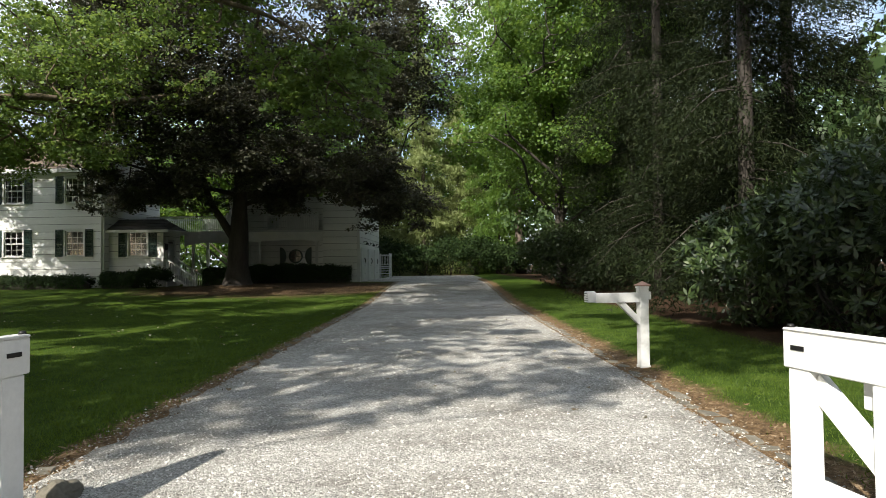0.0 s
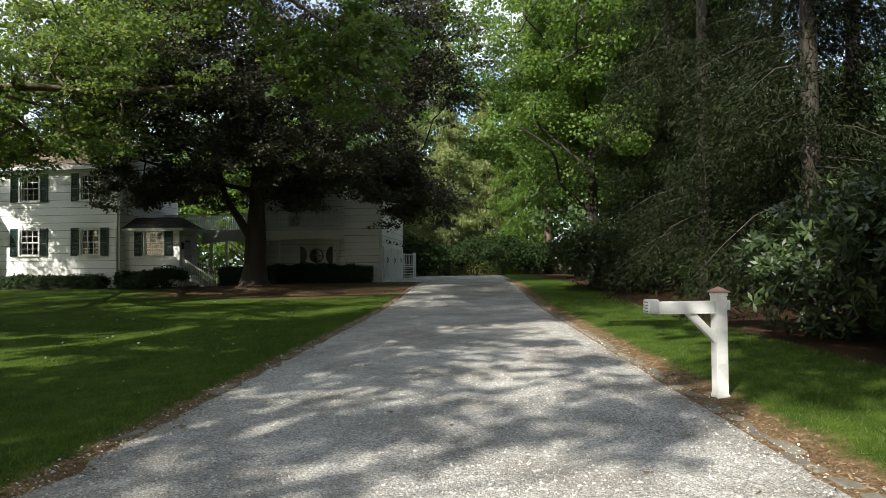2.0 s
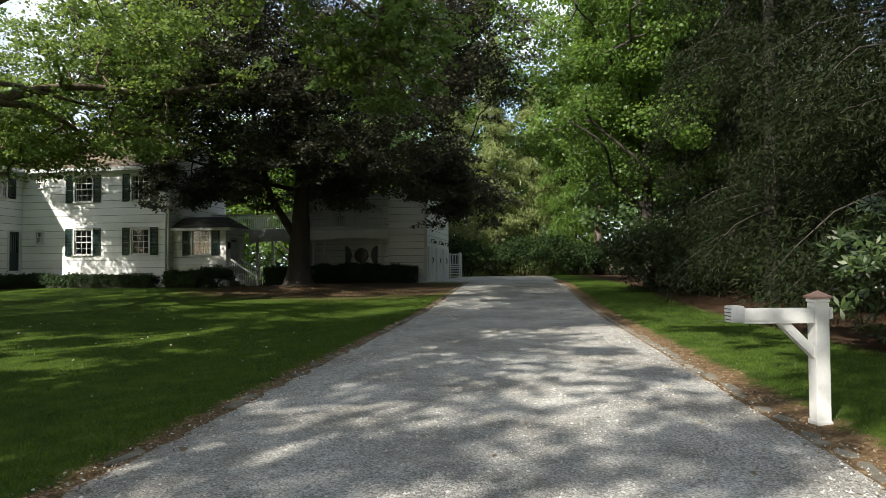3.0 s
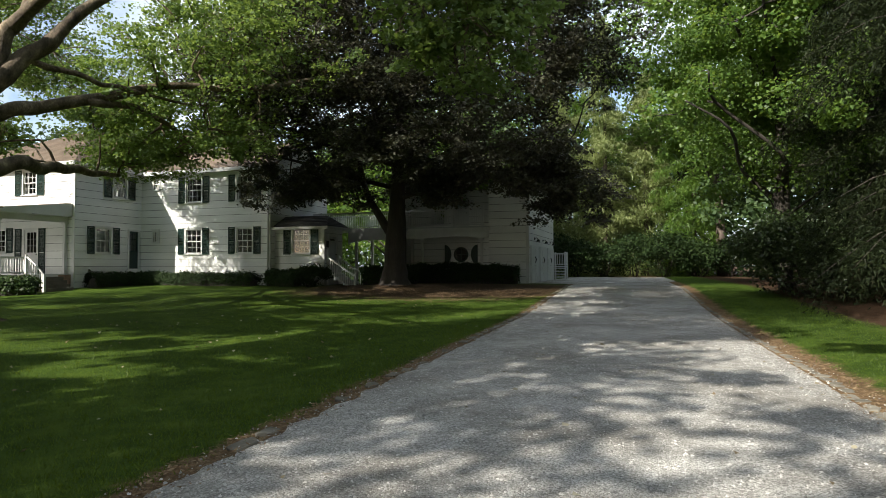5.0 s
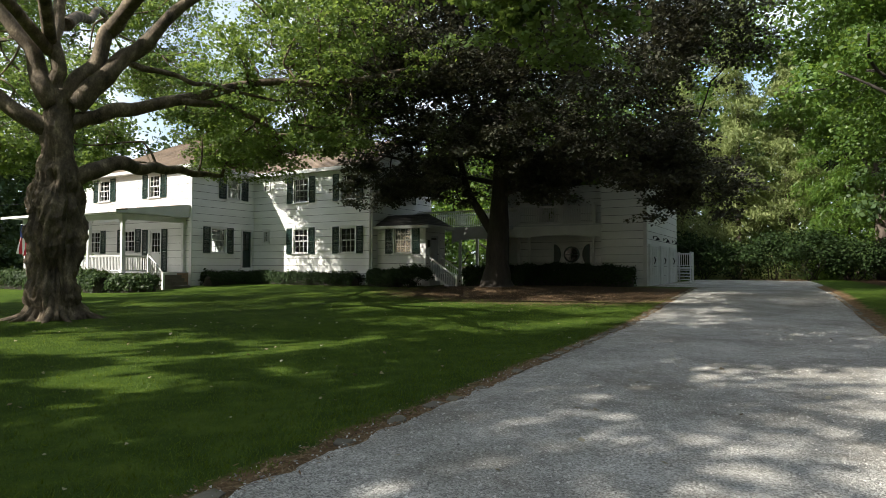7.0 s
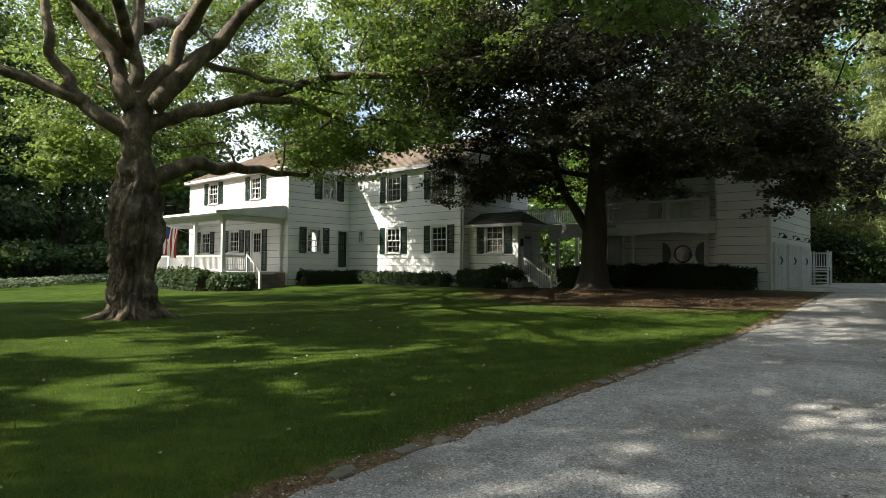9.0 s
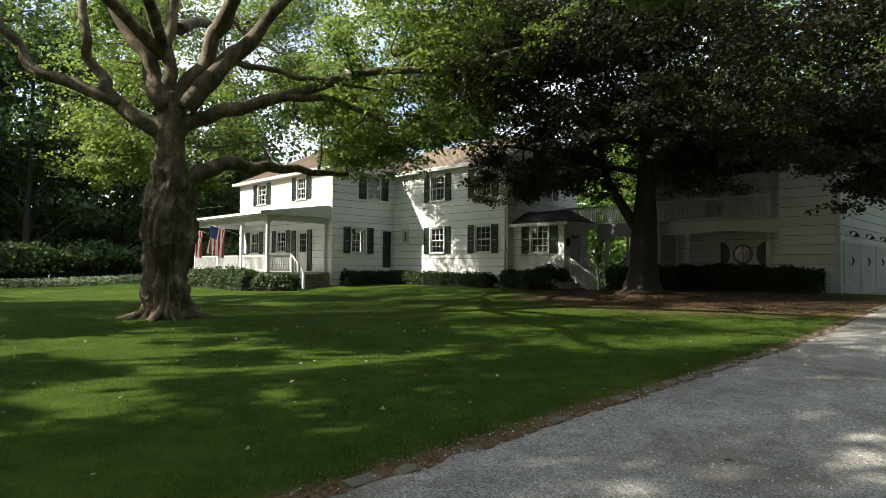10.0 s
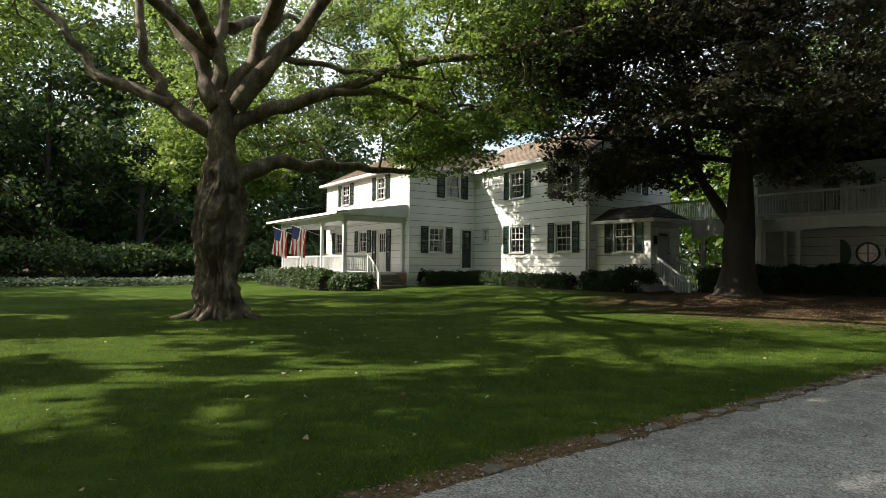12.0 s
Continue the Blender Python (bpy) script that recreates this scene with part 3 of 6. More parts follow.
def conifer(x, y, height, spread, label, leaf_mat, seed, count=70, sprays=130, spray=0.42, low=0.12, bark=None, droop=0.5, r=0.25):
    """A conifer: straight trunk, whorls of drooping branches, and hanging sprays of needles."""
    rng = np.random.default_rng(seed)
    z = ground_z(x, y)
    base = np.array((x, y, z - 0.1))
    t = thing("conifer", pose(*base), label, "tree")
    bm = bmesh.new()
    tube(bm, [(0, 0, 0), (0.05, 0.03, height * 0.5), (0, 0, height)], [r, r * 0.65, 0.03], 10, 0.05, rng, 5)
    part("trunk", bm, bark or PINE_BARK, t)
    bm = bmesh.new()
    pos, along = [], []
    for i in range(count):
        f = low + (1 - low) * (i + rng.random()) / count
        a = rng.random() * 6.28
        length = spread * (1.02 - f) ** 0.75 * (0.55 + 0.6 * rng.random()) + 0.3
        s = np.array((0, 0, height * f))
        d = np.array((math.cos(a), math.sin(a), 0))
        e = s + d * length + np.array((0, 0, -droop * length * (1.1 - f)))
        mid = (s + e) / 2 + np.array((0, 0, 0.10 * length))
        tube(bm, [s, mid, e], [0.028 * (1.1 - f) + 0.008, 0.014 * (1.1 - f) + 0.004, 0.003], 5, steps=2)
        k = max(int(sprays * (0.3 + length / spread)), 8)
        u = rng.random(k) ** 0.7
        w = (1 - u)[:, None]
        q = w * w * s + 2 * w * u[:, None] * mid + (u * u)[:, None] * e
        side = np.array((-d[1], d[0], 0))
        sd = rng.normal(size=k)
        q = q + side[None] * (sd * 0.24 * length * (0.35 + 0.65 * (1 - np.abs(2 * u - 1))))[:, None] + rng.normal(size=(k, 3)) * 0.12 - np.array((0, 0, 1)) * (0.5 * rng.random(k) ** 2 * length * 0.5)[:, None]
        pos.append(q)
        along.append(d[None] * 0.6 + side[None] * np.sign(sd)[:, None] * 0.5 + np.array((0, 0, -0.9))[None] + rng.normal(size=(k, 3)) * 0.5)
    tagged(part("branch", bm, DARK_BARK, t), kind="stuff")
    pos, along = np.concatenate(pos) + base, np.concatenate(along)
    nrm = rng.normal(size=pos.shape) * 0.8 + np.array((0, 0, 0.6))
    leaves("crown", pos, nrm, spray * (0.55 + 0.8 * rng.random(len(pos))), "spray", leaf_mat, t, along)
    return t


def shrub(x, y, rx, ry, h, label, leaf_mat, seed, n, leaf="long", leaf_size=0.15, clump=0.4, category="shrub", name="shrub", group=""):
    """A shrub: stems from the ground, and whorls of leaves over an uneven dome."""
    rng = np.random.default_rng(seed)
    z = ground_z(x, y)
    t = thing(name, pose(x, y, z), label, category, group)
    bm = bmesh.new()
    for _ in range(7):
        a = rng.random() * 6.28
        e = (math.cos(a) * rx * 0.7, math.sin(a) * ry * 0.7, h * (0.45 + 0.4 * rng.random()))
        tube(bm, sway(rng, (rng.normal() * 0.15, rng.normal() * 0.15, -0.05), e, 0.1), [0.04, 0.03, 0.02, 0.008], 5, steps=2)
    tagged(part("stem", bm, DARK_BARK, t), kind="stuff")
    m = max(n // 40, 6)
    cl = []
    for _ in range(m):
        d = rng.normal(size=3)
        d /= np.linalg.norm(d)
        d[2] = abs(d[2]) if rng.random() < 0.75 else d[2] * 0.8
        wob = 1 + 0.3 * noise.noise(Vector(d) * 2.1 + Vector((x, y, 0)) * 0.7)
        rr = 0.6 + 0.4 * rng.random()
        cl.append((x + d[0] * rx * rr * wob, y + d[1] * ry * rr * wob, z + h * 0.45 + d[2] * h * 0.5 * rr * wob, clump * (0.6 + 0.8 * rng.random())))
    pos, nrm = in_clumps(rng, cl, 40, 0.2, 0.5)
    pos[:, 2] = np.maximum(pos[:, 2], z + 0.04)
    leaves("foliage", pos, nrm, leaf_size * (0.6 + 0.7 * rng.random(len(pos))), leaf, leaf_mat, t)
    return t


def rhododendron(x, y, rx, ry, h, seed, n):
    """A rhododendron: stems, and leaves in whorls of nine that face outwards from an uneven dome."""
    rng = np.random.default_rng(seed)
    z = ground_z(x, y)
    t = thing("rhododendron", pose(x, y, z), "dense rhododendron with whorls of long dark glossy leaves", "shrub", "rhododendrons beside the drive")
    bm = bmesh.new()
    for _ in range(9):
        a = rng.random() * 6.28
        e = (math.cos(a) * rx * 0.75, math.sin(a) * ry * 0.75, h * (0.35 + 0.5 * rng.random()))
        tube(bm, sway(rng, (rng.normal() * 0.2, rng.normal() * 0.2, -0.05), e, 0.1), [0.045, 0.035, 0.022, 0.01], 5, steps=2)
    tagged(part("stem", bm, DARK_BARK, t), kind="stuff")
    m = n // 9
    d = rng.normal(size=(m, 3))
    d /= np.linalg.norm(d, axis=1, keepdims=True)
    d[:, 2] = np.where(rng.random(m) < 0.7, np.abs(d[:, 2]), d[:, 2] * 0.85)
    lump = np.array([1 + 0.30 * noise.noise(Vector(q) * 2.0 + Vector((x, y, 0))) + 0.22 * noise.noise(Vector(q) * 5.0 + Vector((0, x, y))) for q in d])
    deep = np.where(rng.random(m) < 0.68, 0.93 + 0.1 * rng.random(m), 0.5 + 0.4 * rng.random(m))
    tip = d * np.array((rx, ry, h * 0.54)) * (lump * deep)[:, None] + np.array((x, y, z + h * 0.47))
    axis_ = d * 0.8 + np.array((0, 0, 0.6)) + rng.normal(size=(m, 3)) * 0.25
    axis_ /= np.linalg.norm(axis_, axis=1, keepdims=True)
    u = np.cross(axis_, rng.normal(size=(m, 3)))
    u /= np.linalg.norm(u, axis=1, keepdims=True)
    v = np.cross(axis_, u)
    size = np.repeat(0.15 + 0.06 * rng.random(m), 9)
    tip, axis_, u, v = (np.repeat(q, 9, axis=0) for q in (tip, axis_, u, v))
    a = np.tile(np.arange(9) * 2 * math.pi / 9, m) + rng.normal(size=9 * m) * 0.2
    lift = (0.25 + 0.4 * rng.normal(size=9 * m))[:, None]
    way = u * np.cos(a)[:, None] + v * np.sin(a)[:, None] + axis_ * lift
    nrm = axis_ - way * lift + rng.normal(size=(9 * m, 3)) * 0.15
    pos = tip + way * (size * 0.52)[:, None]
    pos[:, 2] = np.maximum(pos[:, 2], z + 0.05)
    leaves("foliage", pos, nrm, size, "long", RHODO_LEAF, t, way)
    return t


# ---- building parts ----
COURSE = 0.40


def unit_board():
    bm = bmesh.new()
    prof = [(0.0, 0.05), (-0.030, 0.035), (-0.029, 0.07), (-0.010, 1.0), (0.0, 1.0)]
    ends = [[bm.verts.new((x, y, z)) for y, z in prof] for x in (0, 1)]
    for i in range(5):
        bm.faces.new((ends[0][i], ends[0][(i + 1) % 5], ends[1][(i + 1) % 5], ends[1][i]))
    bm.faces.new(ends[0][::-1])
    bm.faces.new(ends[1])
    bmesh.ops.recalc_face_normals(bm, faces=bm.faces[:])
    me = bpy.data.meshes.new("board")
    bm.to_mesh(me)
    bm.free()
    me.materials.append(SIDING)
    return me


BOARD = unit_board()


def wall(parent, m, length, z0, z1, holes=(), boards=True, thick=0.16):
    """A clapboarded wall along m's x axis that faces m's -y. holes: s0, s1, z0, z1."""
    bm = bmesh.new()
    zs = sorted({z0, z1, *[h[2] for h in holes], *[h[3] for h in holes]})
    for a, b in zip(zs, zs[1:]):
        lo, hi = 0, length
        spans, s = [], lo
        for h in sorted(h for h in holes if h[2] < b - 1e-6 and h[3] > a + 1e-6):
            spans.append((s, h[0]))
            s = h[1]
        spans.append((s, hi))
        for p, q in spans:
            if q - p > 0.01:
                bx(bm, p, q, 0, thick, a, b, m)
    bmesh.ops.remove_doubles(bm, verts=bm.verts[:], dist=0.0005)
    # boarded walls get the dark backing, so their slots look shaded
    ob = part("wall", bm, GAP_SHADE if boards else SIDING, parent)
    if boards:
        z = z0
        while z < z1 - 0.05:
            top = min(z + COURSE, z1)
            lo, hi = 0, length
            cuts = sorted(h for h in holes if h[2] < top and h[3] > z)
            pieces, s = [], lo
            for h in cuts:
                pieces.append((s, h[0], z, top))
                if h[2] > z + 0.04:
                    pieces.append((h[0], h[1], z, h[2]))
                if h[3] < top - 0.04:
                    pieces.append((h[0], h[1], h[3], top))
                s = h[1]
            pieces.append((s, hi, z, top))
            for p, q, a, b in pieces:
                if q - p > 0.03:
                    o = new("board", BOARD)
                    o.parent = ob
                    o.matrix_basis = m @ Matrix.Translation((p, -0.002, a)) @ Matrix.Diagonal((q - p, 1, b - a, 1))
            z += COURSE
    return ob


def facing(m, s, z):
    return m @ Matrix.Translation((s, 0, z))


def window(parent, m, s, z0, w, h, cols=3, curtain=0.0):
    """A sash window, s its middle, z0 its foot: casing, two sashes with bars, panes, sill."""
    k = facing(m, s, z0)
    bm = bmesh.new()
    for x0, x1, a, b in ((-w / 2 - 0.09, -w / 2, -0.02, h + 0.09), (w / 2, w / 2 + 0.09, -0.02, h + 0.09), (-w / 2, w / 2, h, h + 0.09)):
        bx(bm, x0, x1, -0.06, 0.10, a, b, k)
    bx(bm, -w / 2 - 0.13, w / 2 + 0.13, -0.085, -0.058, h + 0.09, h + 0.13, k)
    ob = part("window", bm, WHITE, parent)
    for i, (a, b, y) in enumerate(((0.0, h / 2 + 0.02, 0.03), (h / 2 - 0.02, h, 0.0))):
        bm = bmesh.new()
        for x0, x1, p, q in ((-w / 2, -w / 2 + 0.05, a, b), (w / 2 - 0.05, w / 2, a, b), (-w / 2 + 0.05, w / 2 - 0.05, a, a + 0.05), (-w / 2 + 0.05, w / 2 - 0.05, b - 0.045, b)):
            bx(bm, x0, x1, y, y + 0.035, p, q, k)
        for c in range(1, cols):
            x = -w / 2 + 0.05 + (w - 0.1) * c / cols
            bx(bm, x - 0.012, x + 0.012, y + 0.004, y + 0.03, a + 0.05, b - 0.045, k)
        zc = (a + b) / 2
        bx(bm, -w / 2 + 0.05, w / 2 - 0.05, y + 0.006, y + 0.028, zc - 0.012, zc + 0.012, k)
        part("sash", bm, WHITE, ob)
        g = part("pane", box(-w / 2 + 0.05, w / 2 - 0.05, y + 0.014, y + 0.019, a + 0.05, b - 0.045, m=k), GLASS, ob)
        g.visible_shadow = False
    part("sill", box(-w / 2 - 0.12, w / 2 + 0.12, -0.11, 0.02, -0.075, -0.02, m=k), WHITE, ob)
    if curtain:
        n = 24
        for side in (-1, 1):
            bm, row = bmesh.new(), []
            for i in range(n + 1):
                x = side * (w / 2 - curtain * w / 2 * i / n)
                y = 0.17 + 0.02 * math.sin(i * 1.9)
                row.append((bm.verts.new(k @ Vector((x, y, 0.02))), bm.verts.new(k @ Vector((x, y, h)))))
            for a, b in zip(row, row[1:]):
                bm.faces.new((a[0], b[0], b[1], a[1])).smooth = True
            part("curtain", bm, CURTAIN, ob, "pale cloth curtain")
    return ob


def shutter(parent, m, s, z0, w, h, y=-0.075):
    """A louvred shutter, s its middle."""
    k = facing(m, s, z0)
    bm = bmesh.new()
    for x0, x1, a, b in ((-w / 2, -w / 2 + 0.06, 0, h), (w / 2 - 0.06, w / 2, 0, h), (-w / 2 + 0.06, w / 2 - 0.06, 0, 0.09), (-w / 2 + 0.06, w / 2 - 0.06, h - 0.07, h), (-w / 2 + 0.06, w / 2 - 0.06, h * 0.48, h * 0.48 + 0.07)):
        bx(bm, x0, x1, y, y + 0.035, a, b, k)
    z = 0.10
    while z < h - 0.09:
        if not h * 0.46 < z < h * 0.48 + 0.06:
            t = k @ Matrix.Translation((0, y + 0.018, z)) @ Matrix.Rotation(radians(35), 4, "X")
            bx(bm, -w / 2 + 0.06, w / 2 - 0.06, -0.022, 0.022, -0.004, 0.004, t)
        z += 0.042
    return part("shutter", bm, SHUTTER, parent, "dark green louvred shutter")


def shuttered(parent, m, s, z0, w, h, sw=0.48, curtain=0.0):
    window(parent, m, s, z0, w, h, 3, curtain)
    for side in (-1, 1):
        shutter(parent, m, s + side * (w / 2 + 0.10 + sw / 2), z0 - 0.06, sw, h + 0.14)


def roof_slope(parent, a, b, c, d, mat, thick=0.10, step=0.2):
    """A shingled slope: a, b along the eave, c, d along the top (c above b, d above a)."""
    a, b, c, d = (Vector(p) for p in (a, b, c, d))
    bm = bmesh.new()
    up = (b - a).cross(d - a).normalized()
    n = max(int((d - a).length / step), 1)
    rows = [(a - up * thick, b - up * thick)]
    for i in range(n):
        for t, e in ((i / n, 0.022), ((i + 1) / n, 0.0)):
            rows.append((a.lerp(d, t) + up * e, b.lerp(c, t) + up * e))
    rows.append((d - up * thick, c - up * thick))
    rows = [(bm.verts.new(p), bm.verts.new(q)) for p, q in rows]
    for i in range(len(rows)):
        p, q = rows[i], rows[(i + 1) % len(rows)]
        bm.faces.new((p[0], p[1], q[1], q[0]))
    bm.faces.new([r[0] for r in rows[::-1]])
    bm.faces.new([r[1] for r in rows])
    bmesh.ops.recalc_face_normals(bm, faces=bm.faces[:])
    return part("roof", bm, mat, parent, "weathered shingle roof")


def railing(parent, m, length, z0, h, gap=0.125, posts=True, mat=None, sub=None):
    """Handrail, foot rail and square balusters along m's x axis; each piece its own mesh, the balusters joined."""
    mat = mat or WHITE
    bm = bmesh.new()
    bx(bm, 0, length, -0.045, 0.045, z0 + h - 0.05, z0 + h, m)
    bx(bm, 0, length, -0.03, 0.03, z0 + h - 0.09, z0 + h - 0.052, m)
    ob = part("handrail", bm, mat, parent)
    part("foot_rail", box(0, length, -0.03, 0.03, z0 + 0.07, z0 + 0.12, m=m), mat, parent)
    x = gap / 2
    me = None
    while x < length:
        if me is None:
            o = part("baluster", box(-0.018, 0.018, -0.018, 0.018, 0, 1), mat, ob)
            me = o.data
        else:
            o = new("baluster", me)
            o.parent = ob
        o.matrix_basis = m @ Matrix.Translation((x, 0, z0 + 0.12)) @ Matrix.Diagonal((1, 1, h - 0.21, 1))
        x += gap
    return ob


def column(parent, x, y, z0, z1, w=0.16):
    bm = bmesh.new()
    bx(bm, x - w / 2, x + w / 2, y - w / 2, y + w / 2, z0, z1)
    bx(bm, x - w / 2 - 0.03, x + w / 2 + 0.03, y - w / 2 - 0.03, y + w / 2 + 0.03, z0, z0 + 0.14)
    bx(bm, x - w / 2 - 0.03, x + w / 2 + 0.03, y - w / 2 - 0.03, y + w / 2 + 0.03, z1 - 0.10, z1)
    bx(bm, x - w / 2 - 0.05, x + w / 2 + 0.05, y - w / 2 - 0.05, y + w / 2 + 0.05, z1 - 0.05, z1)
    return part("column", bm, WHITE, parent)


EAST = Matrix.Rotation(radians(90), 4, "Z")


def T3(x, y, z=0.0):
    return Matrix.Translation((x, y, z))


def panel_door(parent, m, s, z0, w, h, mat, glazed=True):
    k = facing(m, s, z0)
    bm = bmesh.new()
    for x0, x1, a, b in ((-w / 2 - 0.1, -w / 2, 0, h + 0.1), (w / 2, w / 2 + 0.1, 0, h + 0.1), (-w / 2, w / 2, h, h + 0.1)):
        bx(bm, x0, x1, -0.06, 0.1, a, b, k)
    ob = part("door_frame", bm, WHITE, parent)
    bm = bmesh.new()
    g0 = h * 0.48 if glazed else h * 0.95
    bx(bm, -w / 2, -w / 2 + 0.12, 0, 0.045, 0, h, k)
    bx(bm, w / 2 - 0.12, w / 2, 0, 0.045, 0, h, k)
    bx(bm, -w / 2 + 0.12, w / 2 - 0.12, 0, 0.045, 0, 0.2, k)
    bx(bm, -w / 2 + 0.12, w / 2 - 0.12, 0, 0.045, h - 0.12, h, k)
    bx(bm, -w / 2 + 0.12, w / 2 - 0.12, 0.012, 0.035, 0.2, g0 - 0.12, k)
    if glazed:
        bx(bm, -w / 2 + 0.12, w / 2 - 0.12, 0, 0.045, g0 - 0.12, g0, k)
        for c in (1, 2):
            x = -w / 2 + 0.12 + (w - 0.24) * c / 3
            bx(bm, x - 0.012, x + 0.012, 0.008, 0.04, g0, h - 0.12, k)
            z = g0 + (h - 0.12 - g0) * c / 3
            bx(bm, -w / 2 + 0.12, w / 2 - 0.12, 0.01, 0.038, z - 0.012, z + 0.012, k)
    d = part("door", bm, mat, ob)
    if glazed:
        g = part("pane", box(-w / 2 + 0.12, w / 2 - 0.12, 0.02, 0.026, g0, h - 0.12, m=k), GLASS, ob)
        g.visible_shadow = False
    bm = bmesh.new()
    cyl(bm, k @ Vector((w / 2 - 0.07, 0, 1.0)), k @ Vector((w / 2 - 0.07, -0.06, 1.0)), 0.03, 0.022, 10)
    part("door_knob", bm, METAL, ob)
    return ob


# ---- the house ----
def build_house():
    hm = pose(-18.10, 33.08, 0, 0, 0, -3.0)
    h = thing("house", hm, "white clapboard two-storey farmhouse with dark green shutters", "house")
    S, E = T3(-8.8, 0), T3(-8.8, -4.3) @ EAST           # main south wall, wing's east wall
    W = T3(-20.0, -4.3)                                 # wing's south wall
    low, up = 2.09, 4.95
    eave = 6.75
    # main block
    s2, s3 = 3.78, 7.18
    holes = [(s2 - 0.52, s2 + 0.52, low, low + 1.33), (s3 - 0.5, s3 + 0.5, low, low + 1.33), (s2 - 0.52, s2 + 0.52, up, up + 1.33), (s3 - 0.5, s3 + 0.5, up, up + 1.33), (0.92, 1.28, 2.76, 3.36), (0.92, 1.28, 5.78, 6.36)]
    wall(h, S, 8.8, 0.17, eave, holes)
    for s, w in ((s2, 1.04), (s3, 1.0)):
        shuttered(h, S, s, low, w, 1.33, 0.44)
        shuttered(h, S, s, up, w, 1.33, 0.44, 0.12)
    window(h, S, 1.10, 2.76, 0.36, 0.60, 2)
    window(h, S, 1.10, 5.78, 0.36, 0.58, 2)
    part("corner_board", box(-0.14, 0.045, -0.05, 0.0, 0.17, eave), WHITE, h)
    bm = bmesh.new()
    cyl(bm, (-0.09, -0.09, 0.3), (-0.09, -0.09, eave), 0.04, 0.04, 8)
    part("downpipe", bm, WHITE, h)
    # east end of the main block, with its gable
    EM = T3(0, 0) @ EAST
    wall(h, EM, 5.8, 0.17, eave, [(2.5, 3.5, up, up + 1.33)])
    bm = bmesh.new()
    tri = [[bm.verts.new((x, v, z)) for v, z in ((0.0, eave), (5.8, eave), (2.9, eave + 1.72))] for x in (0.0, -0.16)]
    bm.faces.new(tri[0])
    bm.faces.new(tri[1][::-1])
    for i in range(3):
        bm.faces.new((tri[0][i], tri[1][i], tri[1][(i + 1) % 3], tri[0][(i + 1) % 3]))
    part("gable", bm, SIDING, h)
    shuttered(h, EM, 3.0, up, 1.0, 1.33, 0.44)
    wall(h, T3(0, 5.8) @ Matrix.Rotation(math.pi, 4, "Z"), 20, 0.17, eave, (), False)
    # wing, east and south
    eh = [(1.26, 2.19, low, low + 1.33), (2.32, 3.19, 5.18, 6.36), (3.42, 4.06, 1.25, 3.36)]
    wall(h, E, 4.3, 0.17, eave, eh)
    shuttered(h, E, 1.725, low, 0.93, 1.33, 0.46, 0.35)
    shuttered(h, E, 2.755, 5.18, 0.87, 1.18, 0.50, 0.9)
    panel_door(h, E, 3.74, 1.25, 0.64, 2.11, SHUTTER)
    sh = [(2.62, 3.66, 5.2, 6.42), (7.5, 8.44, 5.2, 6.42), (7.65, 8.6, 1.02, 3.3), (5.15, 6.2, 2.15, 3.35), (1.7, 2.75, 2.1, 3.35)]
    wall(h, W, 11.2, 0.17, eave, sh)
    for s, w in ((3.14, 1.04), (7.97, 0.94)):
        shuttered(h, W, s, 5.2, w, 1.22, 0.5, 0.3)
    panel_door(h, W, 8.125, 1.02, 0.95, 2.28, WHITE)
    shutter(h, W, 8.95, 1.0, 0.48, 2.38)
    shutter(h, W, 7.2, 1.0, 0.48, 2.38)
    shuttered(h, W, 5.675, 2.15, 1.05, 1.2, 0.48, 0.4)
    shuttered(h, W, 2.225, 2.1, 1.05, 1.25, 0.48, 0.4)
    part("corner_board", box(-8.94, -8.755, -4.35, -4.3, 0.17, eave), WHITE, h)
    wall(h, T3(-20.0, 3.0) @ Matrix.Rotation(radians(-90), 4, "Z"), 7.3, 0.17, eave)
    # foundation
    bm = bmesh.new()
    bx(bm, -20.0, -8.83, -4.27, 5.7, -0.1, 0.17)
    bx(bm, -8.83, -0.03, 0.03, 5.7, -0.1, 0.17)
    part("foundation", bm, BRICK, h)
    # floors inside, and added dark screens that paint room shade behind the panes
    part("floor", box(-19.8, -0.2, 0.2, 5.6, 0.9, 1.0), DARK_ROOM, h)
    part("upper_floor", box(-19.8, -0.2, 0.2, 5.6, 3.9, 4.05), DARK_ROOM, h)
    part("shade_screen", box(-8.6, -0.2, 1.9, 2.0, 1.0, 3.9), DARK_ROOM, h)
    part("shade_screen", box(-8.6, -0.2, 1.9, 2.0, 4.05, 6.7), DARK_ROOM, h)
    part("shade_screen", box(0.05, 2.8, 1.75, 1.85, 0.9, 3.4), DARK_ROOM, h)
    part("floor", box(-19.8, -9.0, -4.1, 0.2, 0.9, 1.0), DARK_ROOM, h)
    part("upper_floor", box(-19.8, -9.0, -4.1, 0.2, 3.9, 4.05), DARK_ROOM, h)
    # roofs
    o, rz = 0.35, eave + 0.06
    roof_slope(h, (-9.4, -o, rz - 0.21), (o * 0.6, -o, rz - 0.21), (o * 0.6, 2.9, rz + 1.74), (-9.4, 2.9, rz + 1.74), ROOF)
    roof_slope(h, (o * 0.6, 5.8 + o, rz - 0.21), (-9.4, 5.8 + o, rz - 0.21), (-9.4, 2.9, rz + 1.74), (o * 0.6, 2.9, rz + 1.74), ROOF)
    x0, x1, y0, y1 = -20.4, -8.4, -4.7, 6.2
    p, q, top = (-15.2, 0.75), (-13.6, 0.75), eave + 2.9
